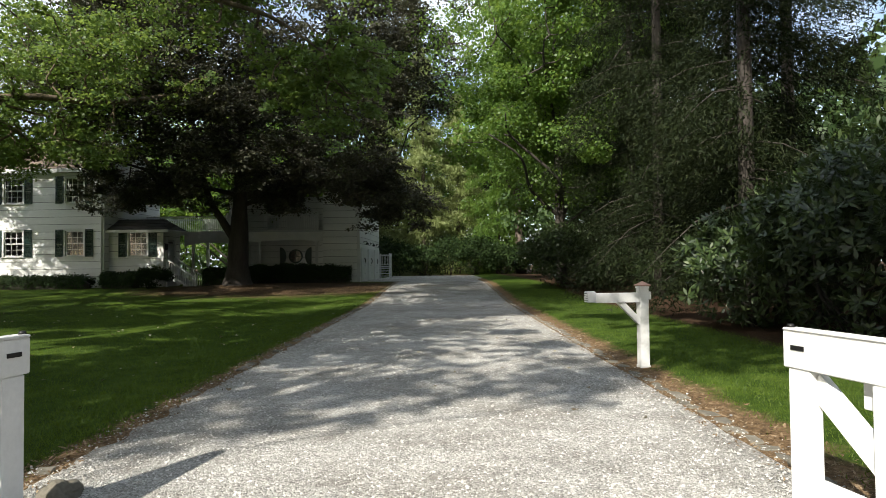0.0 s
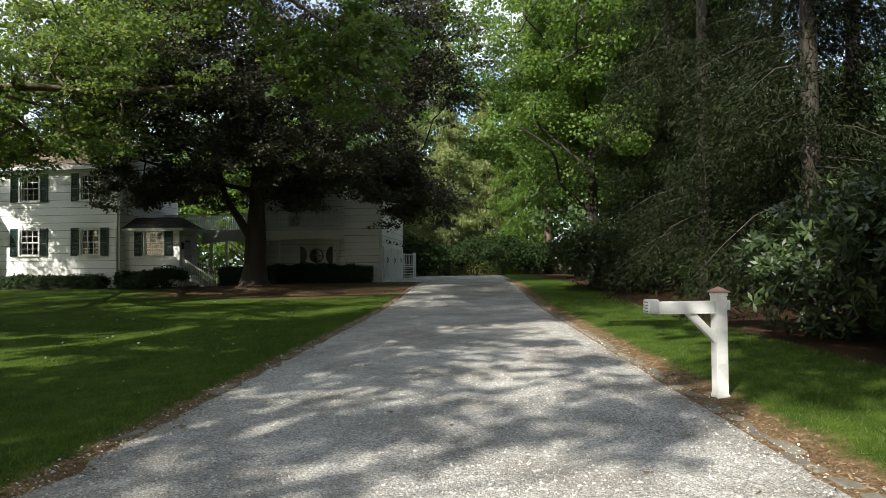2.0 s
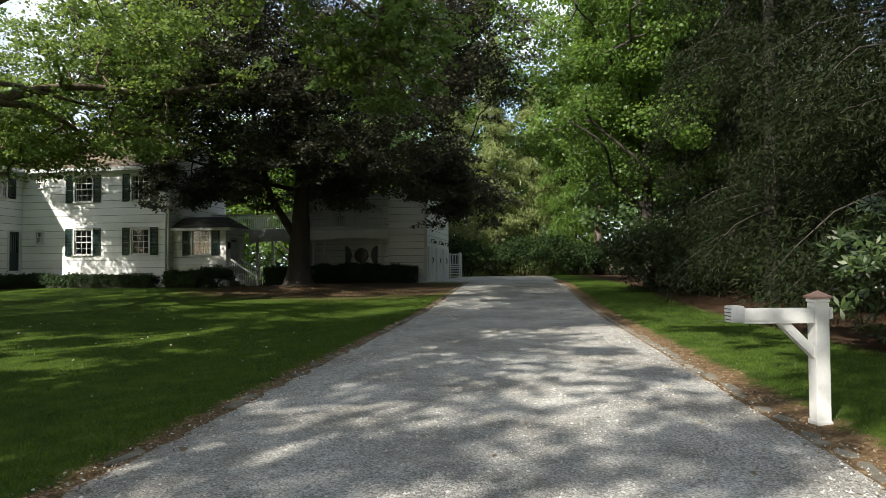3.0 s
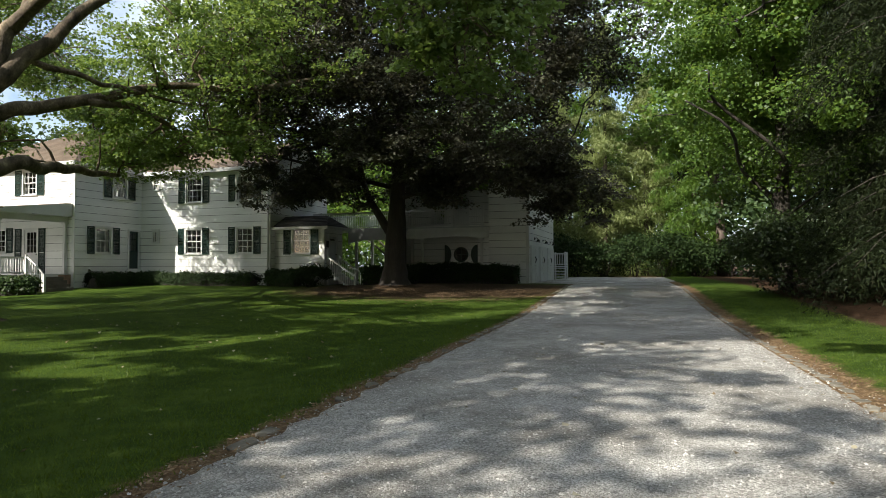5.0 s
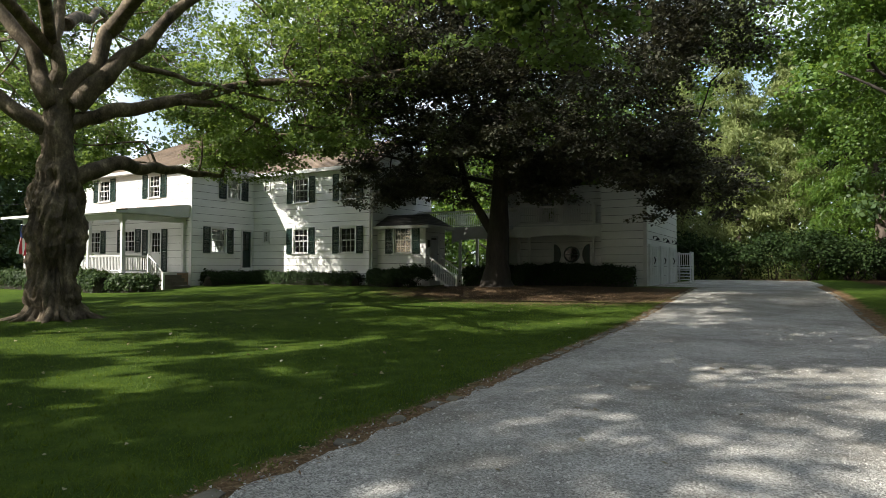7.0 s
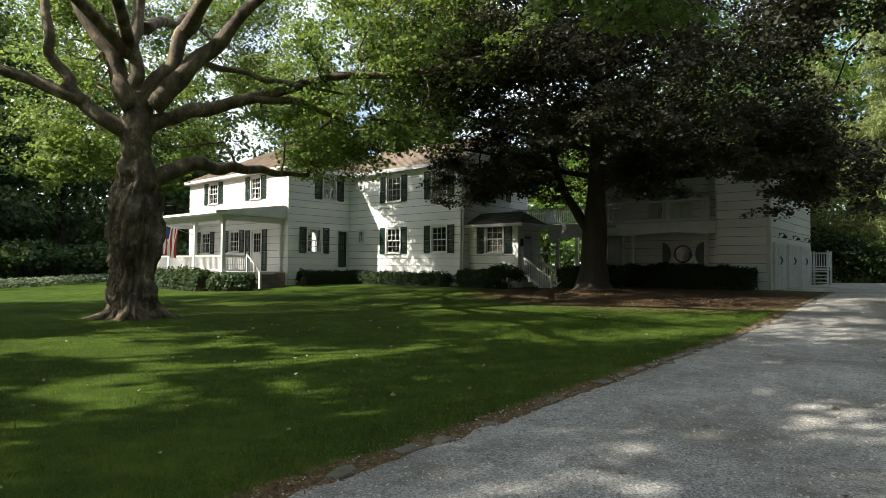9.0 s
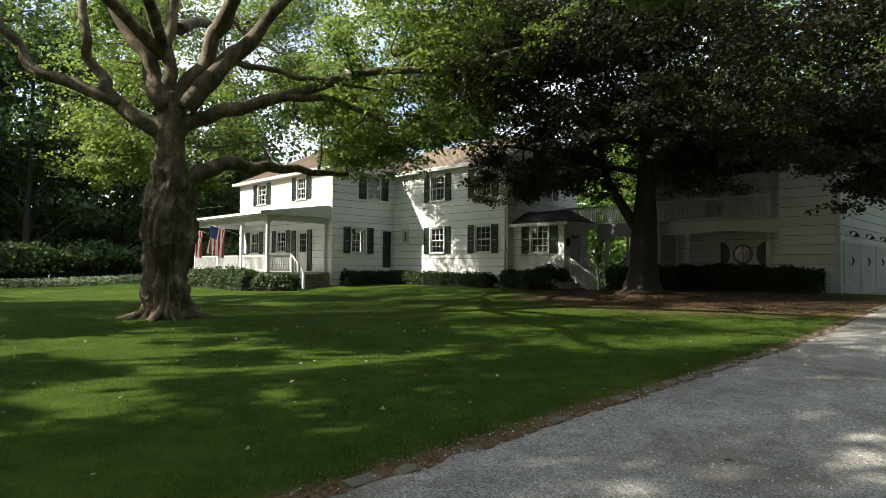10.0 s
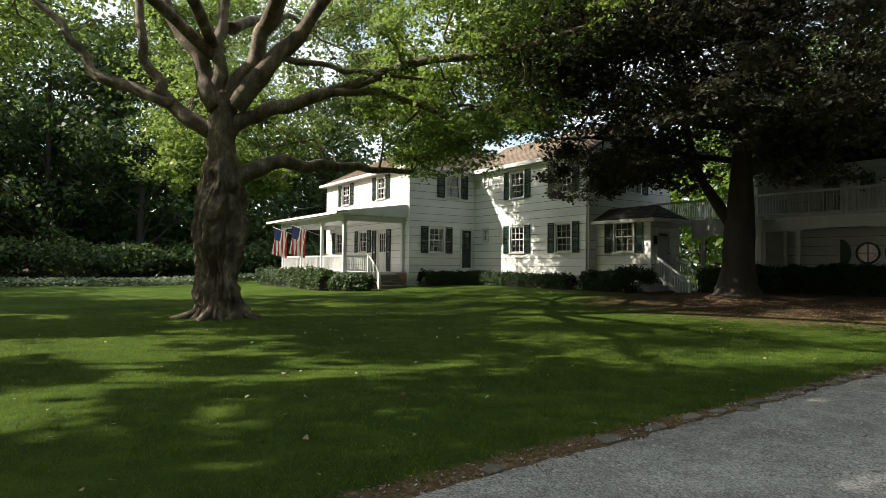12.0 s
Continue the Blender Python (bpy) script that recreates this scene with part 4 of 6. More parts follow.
    roof_slope(h, (x0, y0, rz - 0.1), (x1, y0, rz - 0.1), (q[0], q[1], top), (p[0], p[1], top), ROOF)
    roof_slope(h, (x1, y0, rz - 0.1), (x1, y1, rz - 0.1), (q[0], q[1], top), (q[0], q[1], top), ROOF)
    roof_slope(h, (x0, y1, rz - 0.1), (x0, y0, rz - 0.1), (p[0], p[1], top), (p[0], p[1], top), ROOF)
    bm = bmesh.new()
    bx(bm, -8.9, 0.2, -0.37, -0.33, eave - 0.22, eave - 0.02)
    bx(bm, -8.9, 0.2, -0.33, 0.0, eave - 0.22, eave - 0.19)
    part("cornice", bm, WHITE, h)
    bm = bmesh.new()
    bx(bm, -20.4, -8.38, -4.72, -4.68, eave - 0.16, eave)
    bx(bm, -20.4, -8.38, -4.68, -4.3, eave - 0.16, eave - 0.13)
    bx(bm, -8.42, -8.38, -4.68, -0.4, eave - 0.16, eave)
    bx(bm, -8.8, -8.42, -4.3, -0.4, eave - 0.16, eave - 0.13)
    part("cornice", bm, WHITE, h)

    # porch before the wing
    fl, f0, f1, pv = 1.0, -19.2, -9.0, -7.95
    bm = bmesh.new()
    x = f0
    while x < f1 - 0.02:
        bx(bm, x, x + 0.115, pv - 0.12, -4.34, fl - 0.04, fl)
        x += 0.12
    part("porch_floor", bm, GREY_TRIM, h)
    bm = bmesh.new()
    bx(bm, f0, f1, pv - 0.06, pv - 0.02, 0.72, fl - 0.045)
    bx(bm, f1 - 0.06, f1 - 0.02, pv - 0.02, -4.34, 0.72, fl - 0.045)
    part("porch_skirt", bm, WHITE, h)
    for x in (-18.9, -16.2, -13.4, -10.8, -9.2):
        part("porch_pier", box(x - 0.15, x + 0.15, pv, pv + 0.3, -0.05, 0.72), BRICK, h)
    part("porch_pier", box(-9.15, -8.95, -5.0, -4.36, 0.1, fl - 0.05), BRICK, h)
    for u in (-18.45, -15.2, -12.2, -9.3):
        column(h, u, -7.85, fl, 3.62)
    column(h, -9.3, -4.44, fl, 3.62, 0.14)
    bm = bmesh.new()
    bx(bm, f0 + 0.5, -9.2, -7.95, -7.75, 3.62, 3.9)
    bx(bm, -9.4, -9.2, -7.75, -4.35, 3.62, 3.9)
    bx(bm, f0 + 0.5, f0 + 0.7, -7.75, -4.35, 3.62, 3.9)
    part("porch_beam", bm, WHITE, h)
    part("porch_ceiling", box(f0 + 0.1, -9.0, -8.3, -4.35, 3.905, 3.93), WHITE, h)
    roof_slope(h, (-20.0, -8.45, 4.05), (-8.85, -8.45, 4.05), (-9.0, -4.34, 4.62), (-20.0, -4.34, 4.62), ROOF, 0.05)
    bm = bmesh.new()
    bx(bm, -20.0, -8.85, -8.49, -8.45, 3.93, 4.06)
    vs = [bm.verts.new(p) for p in ((-8.87, -8.45, 3.93), (-8.87, -4.36, 3.93), (-8.87, -4.36, 4.6), (-8.87, -8.45, 4.06), (-8.92, -8.45, 3.93), (-8.92, -4.36, 3.93), (-8.92, -4.36, 4.6), (-8.92, -8.45, 4.06))]
    for f in ((0, 1, 2, 3), (7, 6, 5, 4), (0, 4, 5, 1), (3, 2, 6, 7)):
        bm.faces.new([vs[i] for i in f])
    part("porch_fascia", bm, WHITE, h)
    for a, b in ((-18.37, -15.28), (-15.12, -12.28), (-12.12, -9.38)):
        railing(h, T3(a, -7.85), b - a, fl, 0.85)
    railing(h, T3(-9.3, -7.77) @ EAST, 1.2, fl, 0.85)
    # steps at the porch's end, and their handrails
    for i in range(4):
        part("step", box(f1 - 0.02, f1 + 0.24 * (4 - i), -6.4, -4.9, 0.18 * i + 0.15, 0.18 * i + 0.33, bevel=0.012), STEP, h, "worn dark stone step")
    part("newel", box(-9.36, -9.26, -6.50, -6.40, fl, fl + 0.95), WHITE, h)
    part("newel", box(-8.15, -8.05, -6.50, -6.40, 0.15, 1.0), WHITE, h)
    bm = bmesh.new()
    tube(bm, [(-9.3, -6.45, fl + 0.86), (-8.7, -6.45, fl + 0.45), (-8.1, -6.45, 0.95)], [0.04, 0.04, 0.04], 6, steps=2)
    rail = part("stair_rail", bm, WHITE, h)
    for i in range(1, 8):
        x, z = -9.3 + 1.2 * i / 8, fl + 0.86 - (fl - 0.09) * i / 8
        part("baluster", box(x - 0.016, x + 0.016, -6.466, -6.434, z - 0.8, z), WHITE, rail)

    # one-storey vestibule beside the main block
    V = T3(0.0, 0.45)
    wall(h, V, 3.0, 0.3, 3.42, [(1.12, 2.12, 2.05, 3.38)])
    shuttered(h, V, 1.62, 2.05, 1.0, 1.33, 0.46, 0.0)
    VE = T3(3.0, 0.45) @ EAST
    wall(h, VE, 1.9, 0.3, 3.42, [(0.45, 1.27, 1.0, 2.95)])
    panel_door(h, VE, 0.86, 1.0, 0.82, 1.95, GREY_TRIM, False)
    part("corner_board", box(2.88, 3.045, 0.40, 0.45, 0.3, 3.42), WHITE, h)
    roof_slope(h, (0.0, 0.1, 3.42), (3.4, 0.1, 3.42), (2.6, 1.4, 4.1), (0.0, 1.4, 4.1), ROOF_DARK)
    roof_slope(h, (3.4, 0.1, 3.42), (3.4, 2.6, 3.42), (2.6, 1.4, 4.1), (2.6, 1.4, 4.1), ROOF_DARK)
    bm = bmesh.new()
    bx(bm, 0.02, 3.42, 0.06, 0.1, 3.30, 3.44)
    bx(bm, 3.40, 3.44, 0.1, 2.6, 3.30, 3.44)
    bx(bm, 0.02, 3.40, 0.1, 0.44, 3.30, 3.33)
    part("cornice", bm, WHITE, h)
    bm = bmesh.new()
    bx(bm, 3.04, 3.12, 0.60, 0.75, 2.35, 2.7)
    part("wall_lantern", bm, METAL, h)
    # wooden stair from the vestibule door down towards the walkway
    for i in range(5):
        x0 = 3.05 if i == 0 else 3.42 + 0.27 * (i - 1)
        part("step", box(x0, 3.45 + 0.27 * i, 0.72, 1.86, 0.80 - 0.155 * i, 0.96 - 0.155 * i), GREY_TRIM, h)
    for v in (0.70, 1.88):
        part("newel", box(3.06, 3.15, v - 0.045, v + 0.045, 0.35, 1.95), WHITE, h)
        part("newel", box(4.62, 4.72, v - 0.05, v + 0.05, 0.25, 0.98), WHITE, h)
        slope = Matrix.Translation((3.10, v, 1.82)) @ Matrix.Rotation(math.atan2(0.98, 1.56), 4, "Y")
        rail = part("stair_rail", box(0.0, 1.86, -0.04, 0.04, -0.03, 0.05, m=slope), WHITE, h)
        part("foot_rail", box(0.0, 1.80, -0.03, 0.03, -0.66, -0.60, m=slope), WHITE, rail)
        for i in range(1, 12):
            x = 3.12 + 1.5 * i / 12
            z = 1.82 - 0.98 * (x - 3.10) / 1.56
            part("baluster", box(x - 0.018, x + 0.018, v - 0.018, v + 0.018, z - 0.74, z), WHITE, rail)

    # raised walkway from the house to the garage
    b0, b1, bv = 0.05, 5.7, 4.2
    part("walkway_deck", box(b0, b1, bv, bv + 2.2, 3.42, 3.55), GREY_TRIM, h)
    bm = bmesh.new()
    n = 24
    prev = None
    for i in range(n + 1):
        x = 2.4 + (b1 - 2.5) * i / n
        z = 2.62 + 0.25 * math.sin(math.pi * i / n) ** 0.5
        cur = [bm.verts.new(p) for p in ((x, bv - 0.05, z), (x, bv - 0.05, 3.56), (x, bv + 0.05, 3.56), (x, bv + 0.05, z))]
        if prev:
            for k in range(4):
                bm.faces.new((prev[k], prev[(k + 1) % 4], cur[(k + 1) % 4], cur[k]))
        prev = cur
    bmesh.ops.recalc_face_normals(bm, faces=bm.faces[:])
    part("walkway_beam", bm, GREY_TRIM, h)
    railing(h, T3(b0, bv), b1 - b0, 3.55, 0.92)
    railing(h, T3(b0, bv + 2.15), b1 - b0, 3.55, 0.92)
    for u in (2.9, b1 - 0.15):
        for v in (bv + 0.05, bv + 2.1):
            part("walkway_post", box(u - 0.07, u + 0.07, v - 0.07, v + 0.07, 0.3, 3.42), WHITE, h)
    return h


# ---- the garage ----
def build_garage():
    gm = pose(-5.15, 38.0, 0, 0, 0, -1.0)
    g = thing("garage", gm, "white clapboard three-bay garage with a covered balcony", "garage")
    eave, base = 6.0, 0.38
    S = T3(-2.2, 0)
    wall(g, S, 2.2, base, eave)
    part("corner_board", box(-0.12, 0.045, -0.05, 0.0, base, eave), WHITE, g)
    doors = [(0.55, 3.05), (3.75, 6.25), (6.95, 9.45)]
    E = EAST.copy()
    wall(g, E, 10.0, base, eave, [(a, b, base, 2.42) for a, b in doors])
    part("corner_board", box(0.0, 0.05, -0.02, 0.14, base, eave), WHITE, g)
    for a, b in doors:
        bm = bmesh.new()
        for i in range(4):
            z = base + 0.02 + i * 0.505
            bx(bm, 0.045, 0.085, a + 0.02, b - 0.02, z, z + 0.495)
            for j in range(4):
                y = a + 0.12 + j * (b - a - 0.16) / 4
                bx(bm, 0.085, 0.10, y, y + (b - a - 0.16) / 4 - 0.1, z + 0.08, z + 0.42)
        d = part("garage_door", bm, WHITE, g, "white panelled garage door")
        mid = (a + b) / 2
        bm = bmesh.new()
        tube(bm, [(0.11, mid - 0.14, 1.88), (0.13, mid + 0.06, 1.78), (0.13, mid + 0.06, 1.68), (0.11, mid - 0.14, 1.56)], [0.03] * 4, 6, steps=3)
        part("handle", bm, METAL, d, "black iron door handle")
        bm = bmesh.new()
        bx(bm, 0.03, 0.10, a - 0.10, a, base, 2.52)
        bx(bm, 0.03, 0.10, b, b + 0.10, base, 2.52)
        bx(bm, 0.03, 0.10, a, b, 2.42, 2.54)
        part("door_casing", bm, WHITE, d)
        # lantern over the door
        bm = bmesh.new()
        tube(bm, [(0.04, mid, 2.93), (0.17, mid, 2.98), (0.26, mid, 2.9)], [0.018] * 3, 6, steps=3)
        cyl(bm, (0.26, mid, 2.9), (0.26, mid, 2.76), 0.04, 0.12, 12)
        bx(bm, 0.03, 0.06, mid - 0.06, mid + 0.06, 2.85, 3.0)
        part("wall_lantern", bm, METAL, g, "black iron barn lamp")
    bm = bmesh.new()
    bx(bm, -8.0, -7.84, 0, 10, base, eave)
    bx(bm, -7.84, 0, 9.84, 10, base, eave)
    part("wall", bm, SIDING, g)
    # recessed wall behind the porch and the balcony
    R = T3(-8.0, 2.7)
    wall(g, R, 5.8, base, eave, [(3.0, 3.82, 3.6, 5.6), (1.6, 2.4, 3.9, 5.4)])
    panel_door(g, R, 3.41, 3.6, 0.82, 2.0, WHITE)
    window(g, R, 2.0, 3.9, 0.8, 1.5, 2)
    wall(g, T3(-2.2, 2.7) @ Matrix.Rotation(radians(-90), 4, "Z"), 2.7, base, eave)
    # round window with half-round shutters
    k = T3(-4.58, 2.7, 2.07)
    bm = bmesh.new()
    n = 32
    rings = []
    for r, y in ((0.46, 0.0), (0.46, -0.08), (0.38, -0.08), (0.38, -0.02)):
        rings.append([bm.verts.new(k @ Vector((r * math.cos(2 * math.pi * i / n), y, r * math.sin(2 * math.pi * i / n)))) for i in range(n)])
    for a, b in zip(rings, rings[1:]):
        for i in range(n):
            bm.faces.new((a[i], a[(i + 1) % n], b[(i + 1) % n], b[i]))
    bx(bm, -0.38, 0.38, -0.07, -0.045, -0.015, 0.015, k)
    bx(bm, -0.015, 0.015, -0.07, -0.045, -0.38, 0.38, k)
    bmesh.ops.recalc_face_normals(bm, faces=bm.faces[:])
    rw = part("round_window", bm, SHUTTER, g)
    bm = bmesh.new()
    bm.faces.new([bm.verts.new(k @ Vector((0.38 * math.cos(-2 * math.pi * i / n), -0.042, 0.38 * math.sin(-2 * math.pi * i / n)))) for i in range(n)])
    part("pane", bm, DARK_GLASS, rw)
    for side in (-1, 1):
        bm = bmesh.new()
        pts = [(0.0, -0.6), (0.0, 0.6)] + [(0.42 * math.sin(math.pi * i / 12) , 0.6 * math.cos(math.pi * i / 12)) for i in range(1, 12)]
        pts = [(-side * (x - 0.42) + side * 0.62, z) for x, z in pts]
        f0 = [bm.verts.new(k @ Vector((x, -0.04, z))) for x, z in pts]
        f1 = [bm.verts.new(k @ Vector((x, -0.08, z))) for x, z in pts]
        bm.faces.new(f0)
        bm.faces.new(f1[::-1])
        for i in range(len(pts)):
            j = (i + 1) % len(pts)
            bm.faces.new((f0[i], f0[j], f1[j], f1[i]))
        bmesh.ops.recalc_face_normals(bm, faces=bm.faces[:])
        part("shutter", bm, SHUTTER, g, "dark green half-round shutter")
    # balcony
    part("balcony_deck", box(-8.2, -2.2, -0.15, 2.7, 3.46, 3.6), GREY_TRIM, g)
    bm = bmesh.new()
    n, prev = 24, None
    for i in range(n + 1):
        x = -6.1 + 3.5 * i / n
        z = 2.92 + 0.13 * math.sin(math.pi * i / n) ** 0.6
        cur = [bm.verts.new(p) for p in ((x, -0.1, z), (x, -0.1, 3.46), (x, 0.0, 3.46), (x, 0.0, z))]
        if prev:
            for q in range(4):
                bm.faces.new((prev[q], prev[(q + 1) % 4], cur[(q + 1) % 4], cur[q]))
        prev = cur
    bx(bm, -8.2, -6.1, -0.1, 0.0, 2.95, 3.46)
    bx(bm, -2.6, -2.2, -0.1, 0.0, 2.95, 3.46)
    bx(bm, -8.25, -2.1, -0.16, -0.1, 3.38, 3.52)
    bmesh.ops.recalc_face_normals(bm, faces=bm.faces[:])
    part("balcony_beam", bm, WHITE, g)
    railing(g, T3(-8.2, -0.08), 5.75, 3.6, 1.0)
    for u in (-2.55, -4.3, -8.1):
        part("rail_post", box(u - 0.05, u + 0.05, -0.13, -0.03, 3.6, 4.72), WHITE, g)
    for u in (-2.6, -6.1, -7.5):
        column(g, u, -0.05, base, 2.95, 0.13)
    part("porch_slab", box(-8.2, -2.25, -0.3, 2.68, 0.2, 0.62), GREY_TRIM, g)
    # roof, ridge front to back
    e = 0.3
    roof_slope(g, (e, -e, eave - 0.1), (e, 10 + e, eave - 0.1), (-4.0, 10 + e, eave + 2.1), (-4.0, -e, eave + 2.1), ROOF_DARK)
    roof_slope(g, (-8 - e, 10 + e, eave - 0.1), (-8 - e, -e, eave - 0.1), (-4.0, -e, eave + 2.1), (-4.0, 10 + e, eave + 2.1), ROOF_DARK)
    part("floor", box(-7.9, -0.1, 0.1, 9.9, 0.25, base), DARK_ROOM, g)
    return g


def build_side_steps():
    """White wooden steps with a railed landing at the far end of the garage."""
    t = thing("porch_steps", pose(-4.98, 48.6, ground_z(-3.0, 48.6)), "white wooden steps with a railed landing", "steps")
    part("landing", box(-0.1, 0.75, 0, 1.4, 0.85, 0.95), WHITE, t)
    for i in range(4):
        part("step", box(-0.05, 0.75, -0.3 + 0.02 * i, 0.0 + 0.3 - 0.3, 0.2 * i + 0.14, 0.2 * i + 0.2), WHITE, t)
    for x in (-0.06, 0.78):
        for y in (0.0, 1.35):
            part("post", box(x - 0.05, x + 0.05, y - 0.05, y + 0.05, 0, 1.95), WHITE, t)
    railing(t, T3(-0.06, 0.0), 0.84, 0.95, 0.9, 0.12)
    railing(t, T3(0.78, 0.0) @ EAST, 1.35, 0.95, 0.9, 0.12)
    return t


build_ground()
build_drive()
build_house()
build_garage()
build_side_steps()


# ---- trees of the lawn ----
def build_plane_tree():
    rng = np.random.default_rng(11)
    b = (-17.2, 16.35)
    trunk = [(b[0], b[1], -0.3), (b[0], b[1], 0.0), (b[0], b[1], 0.4), (b[0] + 0.02, b[1], 1.0), (b[0], b[1] - 0.04, 1.7), (b[0], b[1] - 0.05, 2.4), (b[0], b[1] - 0.03, 3.0), (b[0], b[1], 3.7), (b[0], b[1], 4.4), (b[0] + 0.03, b[1], 5.2), (b[0] + 0.05, b[1] + 0.05, 6.2)]
    r = [1.05, 0.80, 0.60, 0.51, 0.57, 0.66, 0.65, 0.54, 0.43, 0.39, 0.36]
    L = []
    L.append(([(-17.1, 16.5, 5.3), (-16.5, 17.5, 5.8), (-15.6, 18.9, 6.4), (-14.3, 20.6, 7.15), (-12.6, 23.0, 7.65), (-10.8, 25.0, 8.4)], 0.24, 0.06))
    L.append(([(-15.6, 18.9, 6.4), (-15.0, 20.2, 6.35), (-15.3, 22.6, 6.2), (-16.4, 25.2, 6.0)], 0.13, 0.04))
    L.append(([(-17.0, 16.7, 3.8), (-16.7, 17.6, 4.25), (-17.4, 19.5, 4.5), (-18.5, 22.0, 4.75), (-19.6, 24.4, 5.05)], 0.26, 0.08))
    L.append(([(-17.3, 16.1, 5.1), (-17.9, 15.2, 5.8), (-18.4, 14.6, 7.0), (-18.5, 14.3, 9.0), (-19.2, 13.6, 12.0)], 0.24, 0.06))
    L.append(([(-17.9, 15.2, 5.85), (-19.1, 13.6, 6.6), (-19.6, 12.9, 7.7), (-20.6, 11.6, 9.0), (-22.5, 9.5, 10.5)], 0.18, 0.05))
    L.append(([(-17.2, 16.2, 5.8), (-17.5, 15.7, 7.2), (-18.1, 14.9, 9.0), (-18.8, 14.6, 13.0)], 0.30, 0.08))
    L.append(([(-17.15, 16.3, 6.0), (-17.1, 16.2, 7.4), (-17.2, 16.4, 9.5), (-17.6, 17.0, 14.0)], 0.24, 0.07))
    L.append(([(-17.0, 16.5, 5.9), (-16.5, 17.1, 7.6), (-16.0, 17.7, 9.0), (-15.0, 18.4, 12.5)], 0.27, 0.08))
    L.append(([(-16.9, 16.6, 5.8), (-16.2, 17.5, 7.3), (-15.3, 18.6, 8.9), (-13.4, 20.4, 12.0)], 0.32, 0.08))
    L.append(([(-16.2, 17.5, 7.3), (-15.4, 18.7, 7.1), (-14.6, 20.0, 6.8), (-13.2, 21.6, 6.7)], 0.10, 0.03))
    L.append(([(-16.4, 17.2, 8.0), (-13.0, 16.8, 9.6), (-9.0, 16.6, 9.6), (-5.6, 16.8, 8.6), (-3.4, 17.0, 7.4)], 0.20, 0.03))
    L.append(([(-17.2, 16.1, 7.4), (-13.5, 13.5, 9.2), (-9.5, 11.5, 10.0)], 0.18, 0.04))
    L.append(([(-17.6, 15.9, 7.6), (-21.5, 17.5, 9.0), (-26.0, 19.0, 9.5)], 0.18, 0.04))
    L.append(([(-17.4, 16.6, 8.2), (-20.5, 19.5, 10.2), (-24.5, 22.5, 11.6)], 0.18, 0.04))
    L.append(([(-17.1, 16.0, 7.2), (-15.2, 11.5, 9.4), (-13.0, 7.4, 10.6), (-11.8, 4.6, 11.6)], 0.16, 0.03))
    L = [(gnarl(rng, pts, 0.07), r0, r1) for pts, r0, r1 in L]
    for i in range(9):
        a = i * 0.7 + 0.2 * rng.normal()
        d = np.array((math.cos(a), math.sin(a)))
        q = [np.array((*(np.array(b) + d * k), z)) for k, z in ((0.34, 0.55), (0.56, 0.14), (0.84, -0.03), (1.15 + 0.4 * rng.random(), -0.2))]
        L.append((q, 0.17, 0.05))
    cl = crown_clumps(rng, (-17.6, 17.0, 15.0), (11.0, 9.5, 6.2), 66, 1.6, 0.3, -0.5, 0.24)
    cl += crown_clumps(rng, (-13.5, 22.6, 8.8), (4.6, 3.4, 2.0), 34, 0.85, 0.2)
    cl += crown_clumps(rng, (-18.6, 24.0, 7.2), (4.4, 2.8, 1.7), 26, 0.85, 0.2)
    cl += crown_clumps(rng, (-18.8, 25.2, 6.0), (3.6, 1.8, 0.8), 22, 0.75, 0.2)
    cl += crown_clumps(rng, (-14.8, 25.4, 6.9), (3.0, 1.8, 1.1), 18, 0.8, 0.2)
    cl += crown_clumps(rng, (-25.0, 24.6, 13.2), (4.6, 3.0, 2.4), 40, 1.3, 0.1)
    cl += crown_clumps(rng, (-24.5, 11.0, 9.6), (4.0, 3.4, 2.2), 26, 1.2, 0.2)
    cl += crown_clumps(rng, (-22.0, 12.0, 13.6), (4.0, 4.0, 2.4), 14, 1.3, 0.0)
    cl += crown_clumps(rng, (-24.2, 26.0, 10.2), (3.4, 2.2, 2.0), 26, 0.95, 0.1)
    cl += crown_clumps(rng, (-12.2, 4.6, 11.2), (3.4, 3.4, 2.6), 34, 1.25, 0.1)
    cl += crown_clumps(rng, (-28.2, 27.0, 10.9), (1.8, 1.5, 1.6), 9, 0.7, 0.0)
    # clumps added out of view to shade the lawn
    cl += crown_clumps(rng, (-18.2, 8.6, 12.2), (3.4, 3.6, 1.6), 34, 1.15, 0.1)
    cl += crown_clumps(rng, (-15.0, 8.6, 12.4), (2.6, 3.2, 1.4), 22, 1.1, 0.1)
    cl += crown_clumps(rng, (-20.2, 15.4, 9.3), (2.6, 2.4, 1.2), 14, 1.0, 0.0)
    # unseen overhead clumps, added to keep sky light off the lawn
    cl += crown_clumps(rng, (-7.2, 10.6, 13.4), (4.6, 7.4, 1.8), 96, 1.45, 0.1)
    cl += crown_clumps(rng, (-28.0, 19.8, 13.0), (3.6, 3.0, 2.4), 32, 1.3, 0.1)
    cl += crown_clumps(rng, (-20.6, 26.6, 6.7), (3.0, 2.0, 1.2), 26, 0.85, 0.1)
    cl += crown_clumps(rng, (-16.6, 27.0, 7.3), (2.6, 1.8, 1.3), 18, 0.85, 0.1)
    cl += crown_clumps(rng, (-20.5, 19.0, 5.9), (2.4, 2.0, 0.8), 12, 0.8, 0.2)
    cl += crown_clumps(rng, (-25.5, 22.5, 11.6), (4.5, 4.5, 3.2), 40, 1.4, 0.2)
    cl += crown_clumps(rng, (-22.0, 21.0, 8.2), (3.6, 3.2, 1.8), 9, 1.1, 0.2)
